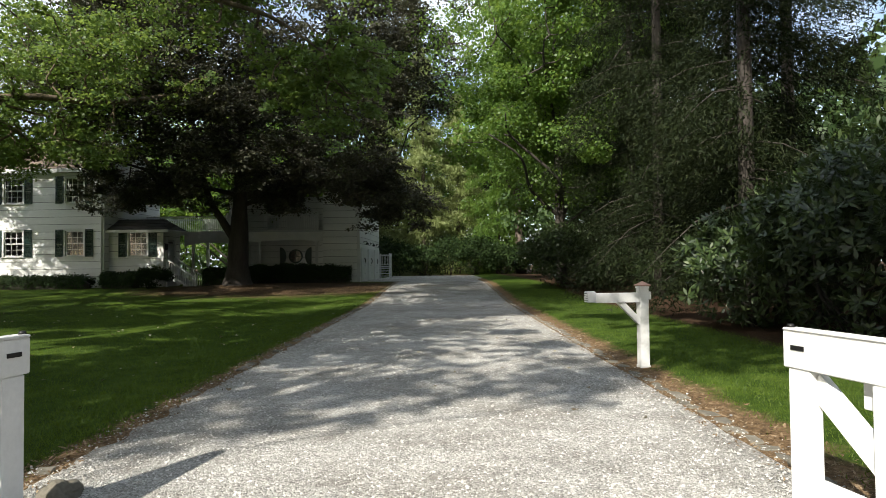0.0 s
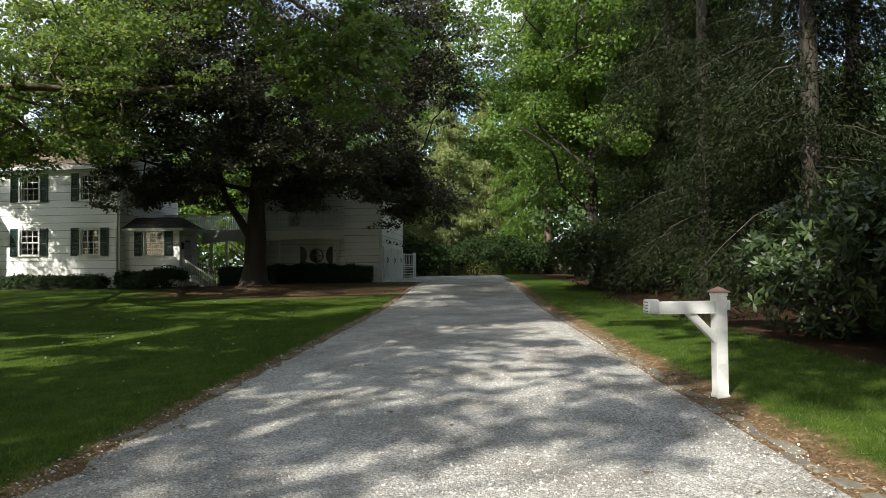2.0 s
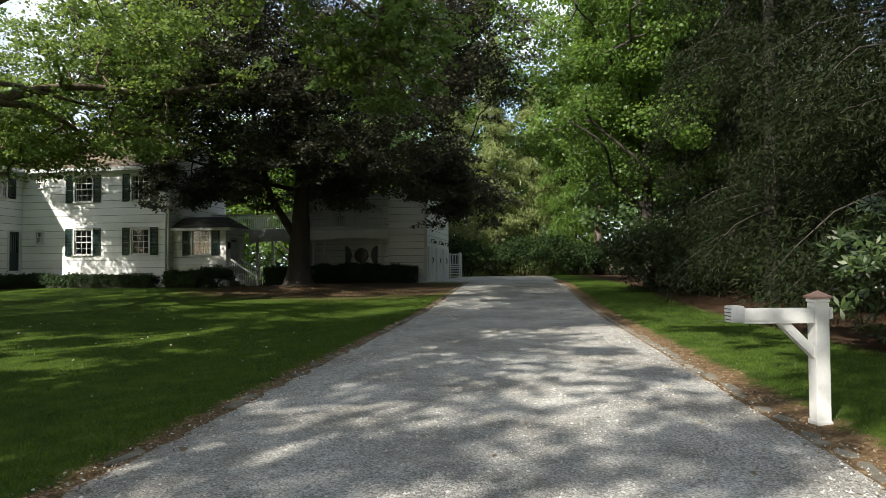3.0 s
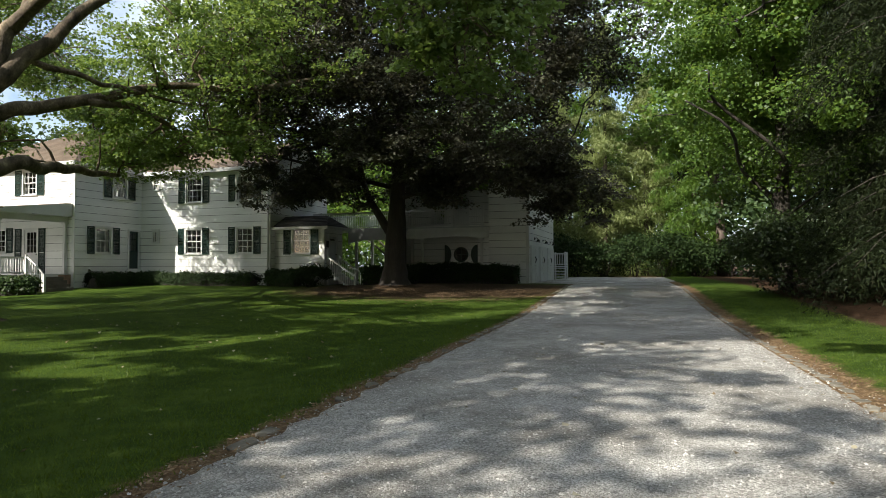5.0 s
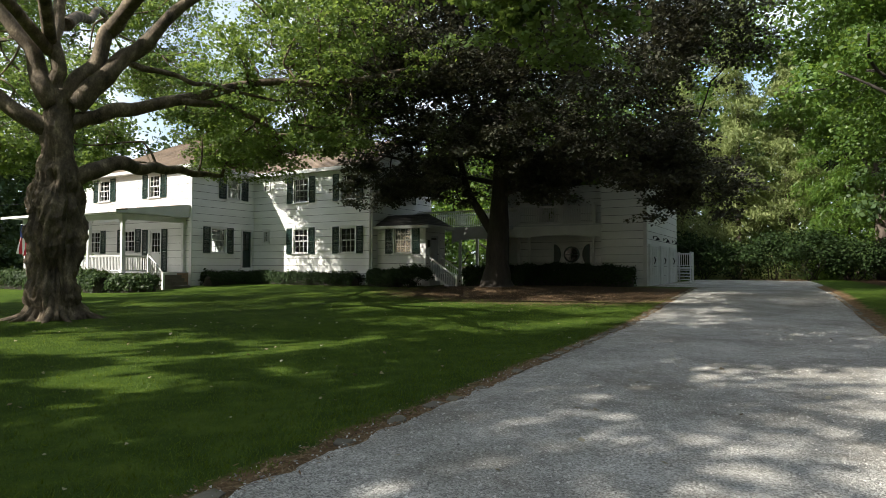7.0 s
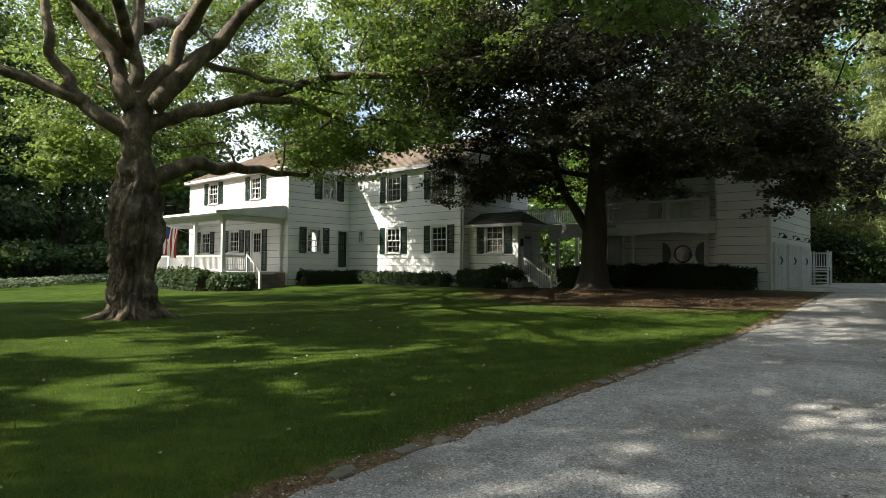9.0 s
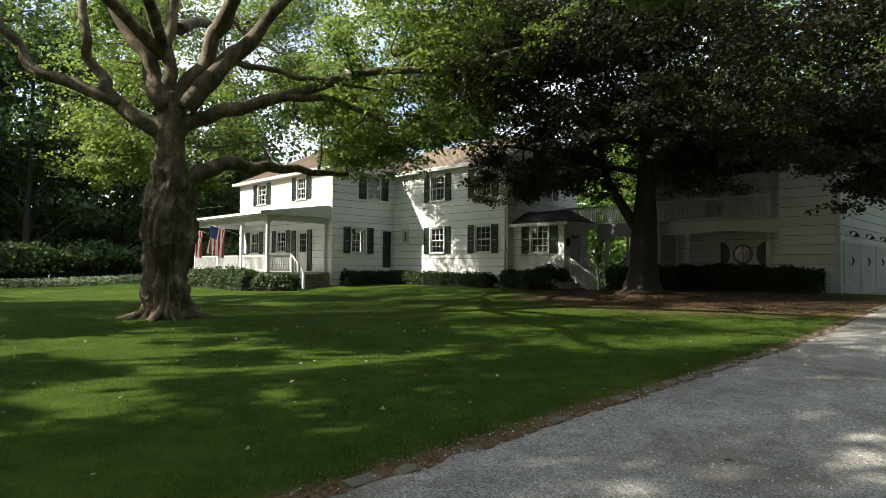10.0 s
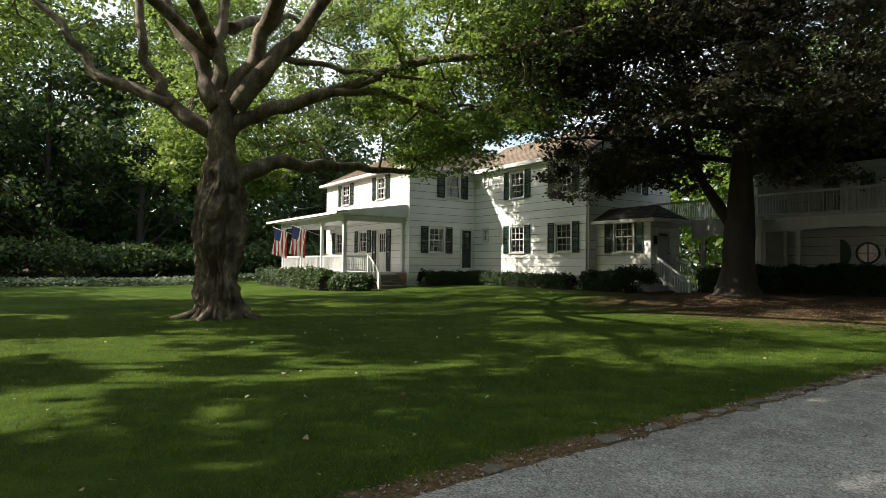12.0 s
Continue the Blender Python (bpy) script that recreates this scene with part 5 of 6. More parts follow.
    cl += crown_clumps(rng, (-21.5, 9.5, 9.6), (4.0, 3.4, 2.4), 26, 1.3, 0.2)
    cl += crown_clumps(rng, (-3.0, 17.1, 6.8), (2.3, 1.8, 1.9), 34, 0.6, 0.1)
    cl += crown_clumps(rng, (-6.2, 17.4, 8.4), (3.2, 2.2, 1.9), 9, 0.7, 0.2)
    cl += crown_clumps(rng, (-10.2, 20.0, 9.0), (3.4, 2.4, 1.5), 7, 0.75, 0.2)
    cl += crown_clumps(rng, (-12.6, 25.4, 9.6), (3.6, 2.0, 1.6), 8, 0.85, 0.2)
    cl += crown_clumps(rng, (-20.0, 25.0, 9.2), (4.0, 2.4, 1.4), 30, 0.9, 0.2)
    cl += crown_clumps(rng, (-15.6, 23.2, 10.4), (4.0, 2.6, 1.4), 16, 0.9, 0.2)
    cl += crown_clumps(rng, (-15.6, 20.4, 6.4), (3.0, 1.6, 1.2), 11, 0.75, 0.1)
    cl += crown_clumps(rng, (-17.6, 22.8, 7.0), (3.4, 1.6, 1.4), 11, 0.75, 0.1)
    cl += crown_clumps(rng, (-13.2, 22.6, 5.9), (2.2, 1.6, 0.8), 8, 0.7, 0.1)
    cl += crown_clumps(rng, (-24.2, 17.4, 5.8), (3.0, 2.2, 2.0), 40, 0.75, 0.1)
    cl += crown_clumps(rng, (-22.4, 19.6, 4.6), (1.8, 1.4, 1.2), 14, 0.6, 0.1)
    # unseen clumps added to shade the far drive
    cl += crown_clumps(rng, (-8.4, 18.6, 12.9), (2.6, 4.2, 0.8), 36, 1.0, 0.1)
    cl += crown_clumps(rng, (-26.6, 26.3, 11.3), (1.6, 1.0, 1.2), 12, 0.8, 0.0)
    cl += crown_clumps(rng, (-24.0, 27.9, 8.7), (2.4, 1.1, 2.2), 24, 0.75, 0.0)
    # unseen clumps added to shade the shrubs right of the drive
    cl += crown_clumps(rng, (-3.0, 15.0, 12.2), (2.4, 8.0, 1.0), 60, 1.2, 0.0)
    cl += crown_clumps(rng, (-9.0, 16.0, 10.2), (4.4, 4.0, 1.6), 22, 1.2, 0.2)
    cl += crown_clumps(rng, (-6.5, 10.5, 10.6), (3.6, 3.6, 1.6), 26, 1.3, 0.2)
    cl += crown_clumps(rng, (-27.5, 18.0, 9.0), (4.0, 3.5, 2.6), 26, 1.3, 0.2)
    ray = np.array((-0.430, -0.669, 0.606))
    for hole, wide in (((-19.0, 25.0, 7.0), 2.8), ((-15.2, 25.4, 7.0), 2.4), ((-13.5, 22.6, 8.8), 2.2), ((-30.0, 29.4, 5.9), 2.2), ((-34.5, 29.4, 5.9), 2.6), ((-16.0, 32.8, 3.0), 0.9)):
        off = [np.array(c[:3]) - np.array(hole) for c in cl]
        cl = [c for c, o in zip(cl, off) if np.linalg.norm(np.cross(o, ray)) > wide or o @ ray < 6.0]
    burls = []
    for i in range(40):
        a, z = 6.283 * rng.random(), 0.3 + 5.0 * rng.random() ** 1.2
        burls.append((0.62 * math.cos(a), 0.62 * math.sin(a), z, 0.16 + 0.22 * rng.random(), (0.05 + 0.07 * rng.random()) * (1 if rng.random() < 0.62 else -1)))
    burls += [(0.42, -0.42, 4.0, 0.13, -0.30), (0.45, -0.45, 2.3, 0.42, 0.16), (-0.5, -0.3, 1.9, 0.4, 0.13), (0.5, 0.3, 1.25, 0.35, -0.10), (-0.35, -0.5, 3.1, 0.3, -0.08), (0.4, -0.4, 3.3, 0.12, -0.14), (0.1, -0.6, 1.1, 0.3, 0.12)]
    return broad_tree("huge old plane tree with a lumpy flared trunk", trunk, r, L, cl, 195, "kite", 0.128, PLANE_LEAF, PLANE_BARK, 21, 0.22, 120, flat=0.8, steps=22, burls=burls, limb_lump=0.14, layers=3)


def build_dark_maple():
    rng = np.random.default_rng(12)
    x, y, z = -10.6, 32.0, ground_z(-10.6, 32.0)
    trunk = [(x, y, z - 0.2), (x, y, z + 0.1), (x, y, z + 0.9), (x + 0.05, y, z + 2.2), (x + 0.1, y + 0.1, z + 4.5), (x + 0.2, y, z + 9), (x, y, z + 14)]
    L = [([(x - 0.1, y, z + 2.2), (x - 0.7, y - 0.2, z + 3.2), (x - 1.5, y - 0.3, z + 4.8), (x - 2.2, y - 0.4, z + 8.5), (x - 3.5, y, z + 12)], 0.24, 0.06)]
    for i in range(12):
        a = i * 0.55 * 6.28 + rng.normal() * 0.2
        h = 4.0 + 0.55 * i
        L.append((sway(rng, (x + 0.1, y, z + h), (x + 7.5 * math.cos(a), y + 6.0 * math.sin(a), z + h + 2.0), 0.05), 0.13, 0.03))
    cl = crown_clumps(rng, (x + 0.7, y, z + 11.4), (10.2, 8.6, 8.4), 380, 1.15, 0.62, -0.72)
    cl += crown_clumps(rng, (x + 0.8, y, z + 10.0), (7.2, 6.0, 5.4), 130, 1.25, 0.1)
    cl += crown_clumps(rng, (x - 2.0, y - 4.6, z + 13.2), (4.6, 2.6, 3.0), 56, 1.1, 0.1)
    cl += crown_clumps(rng, (x - 7.2, y - 2.4, z + 9.8), (2.4, 3.0, 4.0), 50, 1.0, 0.2)
    cl += crown_clumps(rng, (x + 8.4, y, z + 11.6), (2.4, 4.2, 4.6), 42, 1.0, 0.3)
    cl += crown_clumps(rng, (x + 0.3, y - 0.6, z + 5.8), (9.0, 7.0, 1.3), 110, 0.9, 0.4)
    cl += crown_clumps(rng, (x + 7.4, y + 0.4, z + 4.6), (2.6, 3.0, 1.5), 54, 0.75, 0.2)
    cl += crown_clumps(rng, (x + 4.2, y - 1.6, z + 4.7), (2.4, 2.4, 0.7), 16, 0.6, 0.2)
    cl += crown_clumps(rng, (x + 2.2, y - 1.4, z + 4.2), (1.6, 1.6, 0.8), 14, 0.55, 0.1)
    cl += crown_clumps(rng, (x - 4.6, y - 1.0, z + 4.6), (3.6, 3.0, 0.8), 30, 0.65, 0.2)
    cl += crown_clumps(rng, (x - 4.4, y - 5.6, z + 9.2), (4.2, 2.0, 2.4), 46, 0.95, 0.1)
    cl += crown_clumps(rng, (x - 1.6, y - 4.2, z + 8.2), (3.6, 2.0, 2.2), 40, 0.95, 0.1)
    cl += crown_clumps(rng, (x - 5.0, y - 3.6, z + 13.2), (4.0, 3.0, 4.0), 50, 1.1, 0.1)
    cl = [(c[0], c[1], c[2] + (0.9 * noise.noise((c[0] * 0.4, c[1] * 0.4, 0.0)) if c[2] < z + 7.5 else 0.0), c[3]) for c in cl]
    return broad_tree("dark crimson-leaved maple with a forked trunk", trunk, [0.95, 0.72, 0.52, 0.5, 0.34, 0.2, 0.06], L, cl, 261, "kite", 0.138, MAPLE_LEAF, DARK_BARK, 22, 0.08, 20, flat=0.9, layers=3)


build_plane_tree()
build_dark_maple()

# ---- right side: shrubs and woods ----
for i, (x, y, rx, ry, hh, n) in enumerate(((7.3, 7.2, 1.7, 1.8, 3.3, 7200), (6.7, 9.9, 1.6, 1.9, 3.0, 9000), (6.5, 12.7, 1.5, 1.6, 2.3, 7200), (8.2, 10.8, 1.6, 2.2, 3.8, 7200), (8.4, 14.0, 1.6, 1.8, 3.0, 5400))):
    rhododendron(x, y, rx, ry, hh, 40 + i, n)
for i, (x, y, rx, ry, hh, n) in enumerate(((5.9, 28.2, 2.3, 2.2, 2.9, 12000), (7.4, 31.5, 2.0, 2.4, 2.8, 7000), (7.6, 36.0, 2.0, 2.4, 2.6, 6000), (9.0, 25.0, 1.8, 2.0, 2.0, 4000))):
    shrub(x, y, rx, ry, hh, "spreading dark evergreen shrub at the edge of the woods", RHODO_LEAF, 60 + i, n, "oval", 0.13, 0.5)
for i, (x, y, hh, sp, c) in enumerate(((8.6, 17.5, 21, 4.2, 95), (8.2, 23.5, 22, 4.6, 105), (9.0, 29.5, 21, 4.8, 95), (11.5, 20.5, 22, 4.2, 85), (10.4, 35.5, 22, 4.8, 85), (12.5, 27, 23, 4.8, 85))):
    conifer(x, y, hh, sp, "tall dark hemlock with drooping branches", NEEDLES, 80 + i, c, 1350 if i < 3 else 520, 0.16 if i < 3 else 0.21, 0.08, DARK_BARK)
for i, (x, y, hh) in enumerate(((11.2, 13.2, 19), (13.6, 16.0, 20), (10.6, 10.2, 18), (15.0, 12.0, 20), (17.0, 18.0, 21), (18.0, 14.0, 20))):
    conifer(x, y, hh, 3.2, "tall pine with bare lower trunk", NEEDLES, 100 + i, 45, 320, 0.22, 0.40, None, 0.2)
simple_tree(6.0, 31.5, 20, 6.6, "bright green maple leaning over the drive", GREEN_LEAF, 120, 170, 420, 1.25, "kite", 0.15, 0.12, twigs=True)
simple_tree(8.2, 43.0, 21, 6.0, "green maple at the edge of the woods", GREEN_LEAF, 121, 110, 300, 1.5, "kite", 0.19, 0.15)

# ---- end of the drive ----
simple_tree(7.4, 59.5, 20, 5.0, "tall tree with a pale bare trunk beyond the drive", GREEN_LEAF, 122, 60, 150, 1.6, "kite", 0.36, 0.35, PINE_BARK, 0.34)
for i, x in enumerate(np.arange(-9, 22, 2.4)):
    shrub(x, 57.5 + 0.8 * math.sin(i * 2.1), 1.9, 1.5, 3.4 + 0.6 * math.sin(i * 1.7), "dark evergreen shrub at the end of the drive", HEDGE_LEAF, 140 + i, 4200, "oval", 0.19, 0.8)
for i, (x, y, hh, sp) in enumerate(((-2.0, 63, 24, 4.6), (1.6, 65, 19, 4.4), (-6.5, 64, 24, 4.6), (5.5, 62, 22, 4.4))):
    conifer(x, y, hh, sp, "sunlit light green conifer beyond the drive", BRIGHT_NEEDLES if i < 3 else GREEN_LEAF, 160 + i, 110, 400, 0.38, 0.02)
for i, (x, y, hh, sp) in enumerate(((11, 57, 22, 6), (16, 50, 22, 6), (14, 43, 22, 6), (-3.5, 72, 36, 8), (5, 73, 36, 8), (-12, 64, 27, 7), (-9.8, 53, 14, 3.2), (-17, 56, 21, 6.5), (-25, 54, 14, 6), (-34, 53, 12, 6), (13, 68, 28, 7))):
    simple_tree(x, y, hh, sp, "tall green woodland tree", GREEN_LEAF if i in (3, 4, 5, 7, 8) else WOOD_LEAF, 170 + i, 90, 90, 1.9, "oval", 0.46, 0.06)

# ---- woods to the left ----
for i, (x, y, hh, sp) in enumerate(((-69, 5, 27, 8), (-58, 15, 28, 8), (-54, 21, 25, 7), (-57, 29, 25, 6.5), (-52, 36, 20, 5.5), (-46, 45, 12, 5.5), (-66, 12, 30, 9), (-63, 21, 30, 9), (-71, -3, 27, 8)  , (-39, 49, 11, 5))):
    simple_tree(x, y, hh, sp, "tall green woodland tree", WOOD_LEAF, 190 + i, 95, 100, 2.0, "oval", 0.46, 0.03)
for i, (x, y) in enumerate(((-47, 8), (-48, 12), (-48.5, 16), (-49, 20), (-48.5, 24), (-46.5, 4), (-47.5, 28), (-46, 32), (-51, 10), (-52, 18))):
    shrub(x, y, 2.3, 2.6, 3.0, "dark undergrowth at the edge of the woods", WOOD_LEAF, 210 + i, 2200, "oval", 0.32, 0.9)

# ---- trees behind the camera that shade drive and lawn ----
for i, (x, y, hh, sp, n) in enumerate(((-10.1, 4.0, 16, 3.5, 46), (-22.2, 1.8, 16, 4.2, 50), (-12.0, -3.6, 15, 4.5, 70))):
    simple_tree(x, y, hh, sp, "street tree beside the gate", WOOD_LEAF, 230 + i, n, 130, 1.3, "oval", 0.32, 0.45, None, 0.06)

simple_tree(-8.2, -5.2, 16, 4.6, "slender street tree beside the gate", WOOD_LEAF, 236, 12, 90, 0.75, "oval", 0.28, 0.6, None, 0.03)
for i, (x, y, hh, sp) in enumerate(((-34, -27, 23, 7), (-22, -29, 24, 7), (-10, -28, 23, 7), (2, -27, 24, 7), (14, -26, 23, 7), (26, -22, 23, 7), (11, -9, 19, 5), (20, -4, 20, 6), (-38, -6, 22, 6), (-52, -8, 22, 7), (-59, -8, 25, 7))):
    simple_tree(x, y, hh, sp, "broad woodland tree across the street", WOOD_LEAF, 260 + i, 60, 90, 2.3, "oval", 0.6, 0.12)


def gate_tree():
    """A tree behind the gate whose crown leans over the entrance and shades the rhododendrons."""
    rng = np.random.default_rng(240)
    trunk = [(4.6, -6.5, -0.1), (4.0, -6.0, 4.0), (1.5, -4.6, 9.0), (-0.8, -3.4, 13.0)]
    cl = crown_clumps(rng, (-0.6, -3.0, 13.0), (3.6, 3.4, 2.2), 46, 1.3, 0.2)
    L = [([(1.5, -4.6, 9.0), (0.5, -2.5, 11.5), (1.2, -0.8, 12.5)], 0.10, 0.03), ([(2.2, -5.0, 7.5), (-1.0, -5.0, 11.0), (-3.0, -4.2, 12.5)], 0.10, 0.03)]
    return broad_tree("leaning street tree beside the gate", trunk, [0.3, 0.22, 0.15, 0.05], L, cl, 130, "oval", 0.32, WOOD_LEAF, DARK_BARK, 241, 0.04, 9)


gate_tree()

def overhanging_tree(label, trunk, zones, seed, spread=0.95):
    """A tall unseen tree, added for shade: its crown lies up-sun of the ground that it shades, with gaps that let the
    sunny spots through.
    """
    rng = np.random.default_rng(seed)
    run = 1.0 / math.tan(radians(SUN_HEIGHT))
    way = np.array(SUN_TRAVEL) / math.hypot(*SUN_TRAVEL)
    cl = []
    for x0, x1, y0, y1 in zones:
        for x in np.arange(x0, x1, spread):
            for y in np.arange(y0, y1, spread * 1.25):
                gx, gy = x + rng.normal() * 0.3, y + rng.normal() * 0.4
                size = 0.7 + 0.25 * rng.random()
                if rng.random() < 0.08 or any(((gx - a) / (p + size * 0.55)) ** 2 + ((gy - b) / (q + size * 0.75)) ** 2 < 1 for a, b, p, q in SUNNY):
                    continue
                h = 11.5 + 2.5 * rng.random()
                cl.append((gx - way[0] * run * h, gy - way[1] * run * h, h, size))
    top = np.mean(np.array(cl)[:, :3], axis=0)
    limbs = []
    for i in range(8):
        c = cl[rng.integers(len(cl))]
        limbs.append((sway(rng, trunk[1], c[:3], 0.05), 0.12, 0.03))
    return broad_tree(label, [*trunk, tuple(top)], [0.32, 0.24, 0.08], limbs, cl, 110, "kite", 0.30, WOOD_LEAF, DARK_BARK, seed + 1, 0.04, 9, layers=2)


# trees added out of view to throw shade on lawn and rhododendrons
overhanging_tree("unseen tall tree added to shade the lawn", [(-22.5, -9.5, -0.1), (-21.0, -8.0, 8.0)], [(-15.5, -5.2, 4.0, 19.0), (-19.5, -15.5, 9.0, 14.0)], 270, 0.85)
overhanging_tree("unseen tall tree added to shade the left lawn", [(-34.0, 1.0, -0.1), (-33.0, 2.5, 8.0)], [(-25.5, -18.5, 15.5, 24.0)], 273)
overhanging_tree("unseen tall tree added to shade the rhododendrons", [(7.0, -9.0, -0.1), (6.5, -8.0, 8.5)], [(4.6, 9.0, 9.6, 16.0)], 276, 1.2)
simple_tree(-15.5, 47.5, 13, 4.5, "sunlit green tree behind the walkway", GREEN_LEAF, 250, 80, 150, 1.2, "kite", 0.28, 0.05)
simple_tree(-10.5, 51.5, 13, 4.0, "sunlit green tree behind the walkway", GREEN_LEAF, 251, 70, 150, 1.2, "kite", 0.28, 0.05)


def far_woods(label, x0, x1, y0, y1, top, n, seed):
    """A deep bank of distant leaves."""
    rng = np.random.default_rng(seed)
    x, y = x0 + (x1 - x0) * rng.random(n), y0 + (y1 - y0) * rng.random(n)
    h = np.array([top * (0.75 + 0.45 * noise.noise((a * 0.09, b * 0.09, seed))) for a, b in zip(x, y)])
    pos = np.stack([x, y, h * rng.random(n) ** 0.8], 1)
    nrm = rng.normal(size=(n, 3)) + np.array((0, 0, 0.7))
    ob = leaves("far_woods", pos, nrm, 0.4 + 0.5 * rng.random(n), "kite", WOOD_LEAF, None)
    return tagged(ob, label, "woods", kind="stuff")


far_woods("dense dark green woods beyond the lawn", -82, -68, -25, 75, 20, 36000, 401)
far_woods("dense dark undergrowth beyond the lawn", -68, -57, -15, 60, 9, 17000, 406)
far_woods("dense dark green woods behind the house", -14, 40, 78, 92, 24, 20000, 402)
far_woods("low green woods behind the house", -70, -14, 72, 86, 11, 13000, 405)
far_woods("dense dark green woods beside the drive", 22, 34, -10, 78, 18, 22000, 403)
far_woods("dense dark green woods across the street", -70, 40, -60, -48, 18, 9000, 404)

# ---- gate, post, hedges and small things ----
def gate_leaf(tip, way, flip):
    """An open white gate leaf, from its free end towards the hinge; flip: on which side its brace lies."""
    ang = math.degrees(math.atan2(way[1], way[0]))
    g = thing("gate", pose(tip[0], tip[1], ground_z(*tip), 0, 0, ang), "open white painted wooden gate leaf with diagonal brace", "gate", "gate leaves")
    w = 1.75
    part("top_rail", box(-0.03, w, -0.045, 0.045, 0.80, 1.0, bevel=0.006), WHITE, g)
    part("cap_rail", box(-0.03, w, -0.05, 0.05, 1.0, 1.014, bevel=0.005), WHITE, g)
    part("stile", box(0.0, 0.15, -0.04, 0.04, 0.08, 0.80, bevel=0.006), WHITE, g)
    part("stile", box(w - 0.15, w, -0.04, 0.04, 0.08, 0.80, bevel=0.006), WHITE, g)
    part("bottom_rail", box(0.15, w - 0.15, -0.04, 0.04, 0.10, 0.24, bevel=0.006), WHITE, g)
    part("middle_stile", box(0.52, 0.64, -0.045, 0.005, 0.24, 0.80, bevel=0.006), WHITE, g)
    bm = bmesh.new()
    a = math.atan2(0.60, 0.74)
    m = Matrix.Translation((0.15, flip * 0.028, 0.80)) @ Matrix.Rotation(a, 4, "Y")
    bx(bm, 0.02, 0.90, -0.022, 0.022, -0.13, 0.0, m)
    part("brace", bm, WHITE, g)
    part("latch_block", box(0.40, 0.60, flip * 0.05 - 0.02, flip * 0.05 + 0.02, 0.66, 0.80, bevel=0.004), WHITE, g)
    part("latch_plate", box(0.40, 0.43, flip * 0.074 - 0.004, flip * 0.074 + 0.004, 0.69, 0.79, bevel=0.002), METAL, g, "small dark metal latch plate")
    part("latch", box(-0.05, 0.03, -0.02, 0.02, 0.93, 0.99, bevel=0.008), METAL, g, "dark iron gate latch")
    bm = bmesh.new()
    cyl(bm, (-0.02, 0, 1.014), (-0.02, 0, 1.032), 0.022, 0.018, 8)
    part("stud", bm, METAL, g)
    part("reflector", box(0.03, 0.12, -flip * 0.047 - 0.003, -flip * 0.047 + 0.003, 0.90, 0.925), METAL, g, "small dark bar")
    part("gate_post", box(w + 0.04, w + 0.22, -0.09, 0.09, -0.05, 1.25, bevel=0.01), WHITE, g)
    return g


gate_leaf((1.90, 3.38), (0.2, -0.98), 1)
gate_leaf((-2.335, 3.42), (-0.2, -0.98), -1)


def arm_post():
    """A white post with a capped top and a braced arm."""
    t = thing("arm_post", pose(2.60, 8.12, ground_z(2.60, 8.12) - 0.02, 0, 0, 8), "white wooden post with a braced arm and capped top", "post")
    part("post", box(-0.06, 0.06, -0.06, 0.06, 0, 1.04, bevel=0.006), WHITE, t)
    part("base_trim", box(-0.068, 0.068, -0.068, 0.068, 0, 0.05, bevel=0.004), WHITE, t)
    part("collar", box(-0.067, 0.067, -0.067, 0.067, 1.04, 1.075, bevel=0.006), WHITE, t)
    bm = bmesh.new()
    lo = [bm.verts.new(p) for p in ((-0.08, -0.08, 1.075), (0.08, -0.08, 1.075), (0.08, 0.08, 1.075), (-0.08, 0.08, 1.075))]
    md = [bm.verts.new(p) for p in ((-0.08, -0.08, 1.09), (0.08, -0.08, 1.09), (0.08, 0.08, 1.09), (-0.08, 0.08, 1.09))]
    top = bm.verts.new((0, 0, 1.14))
    bm.faces.new(lo[::-1])
    for i in range(4):
        bm.faces.new((lo[i], lo[(i + 1) % 4], md[(i + 1) % 4], md[i]))
        bm.faces.new((md[i], md[(i + 1) % 4], top))
    part("cap", bm, CAP, t, "brown pyramid cap")
    part("arm", box(-0.66, -0.06, -0.05, 0.05, 0.88, 0.99, bevel=0.006), WHITE, t)
    part("arm_ledge", box(-0.66, -0.06, -0.055, 0.055, 0.868, 0.88), WHITE, t)
    part("arm_stub", box(0.06, 0.1, -0.05, 0.05, 0.9, 1.0, bevel=0.006), WHITE, t)
    bm = bmesh.new()
    bx(bm, -0.77, -0.66, -0.07, 0.07, 0.875, 1.015)
    bmesh.ops.bevel(bm, geom=bm.edges[:], offset=0.008, segments=2, affect="EDGES")
    e = part("end_box", bm, GREY_TRIM, t, "grey box on the arm's end")
    for i in range(4):
        part("slot", box(-0.773, -0.769, -0.055, 0.055, 0.895 + 0.03 * i, 0.902 + 0.03 * i), METAL, e)
    bm = bmesh.new()
    slant = ((-0.36, 0.869), (-0.26, 0.869), (-0.058, 0.667), (-0.058, 0.567))
    sides = [[bm.verts.new((x, y, z)) for x, z in slant] for y in (-0.035, 0.035)]
    bm.faces.new(sides[0])
    bm.faces.new(sides[1][::-1])
    for i in range(4):
        bm.faces.new((sides[0][i], sides[1][i], sides[1][(i + 1) % 4], sides[0][(i + 1) % 4]))
    bmesh.ops.recalc_face_normals(bm, faces=bm.faces[:])
    part("brace", bm, WHITE, t)
    return t


arm_post()


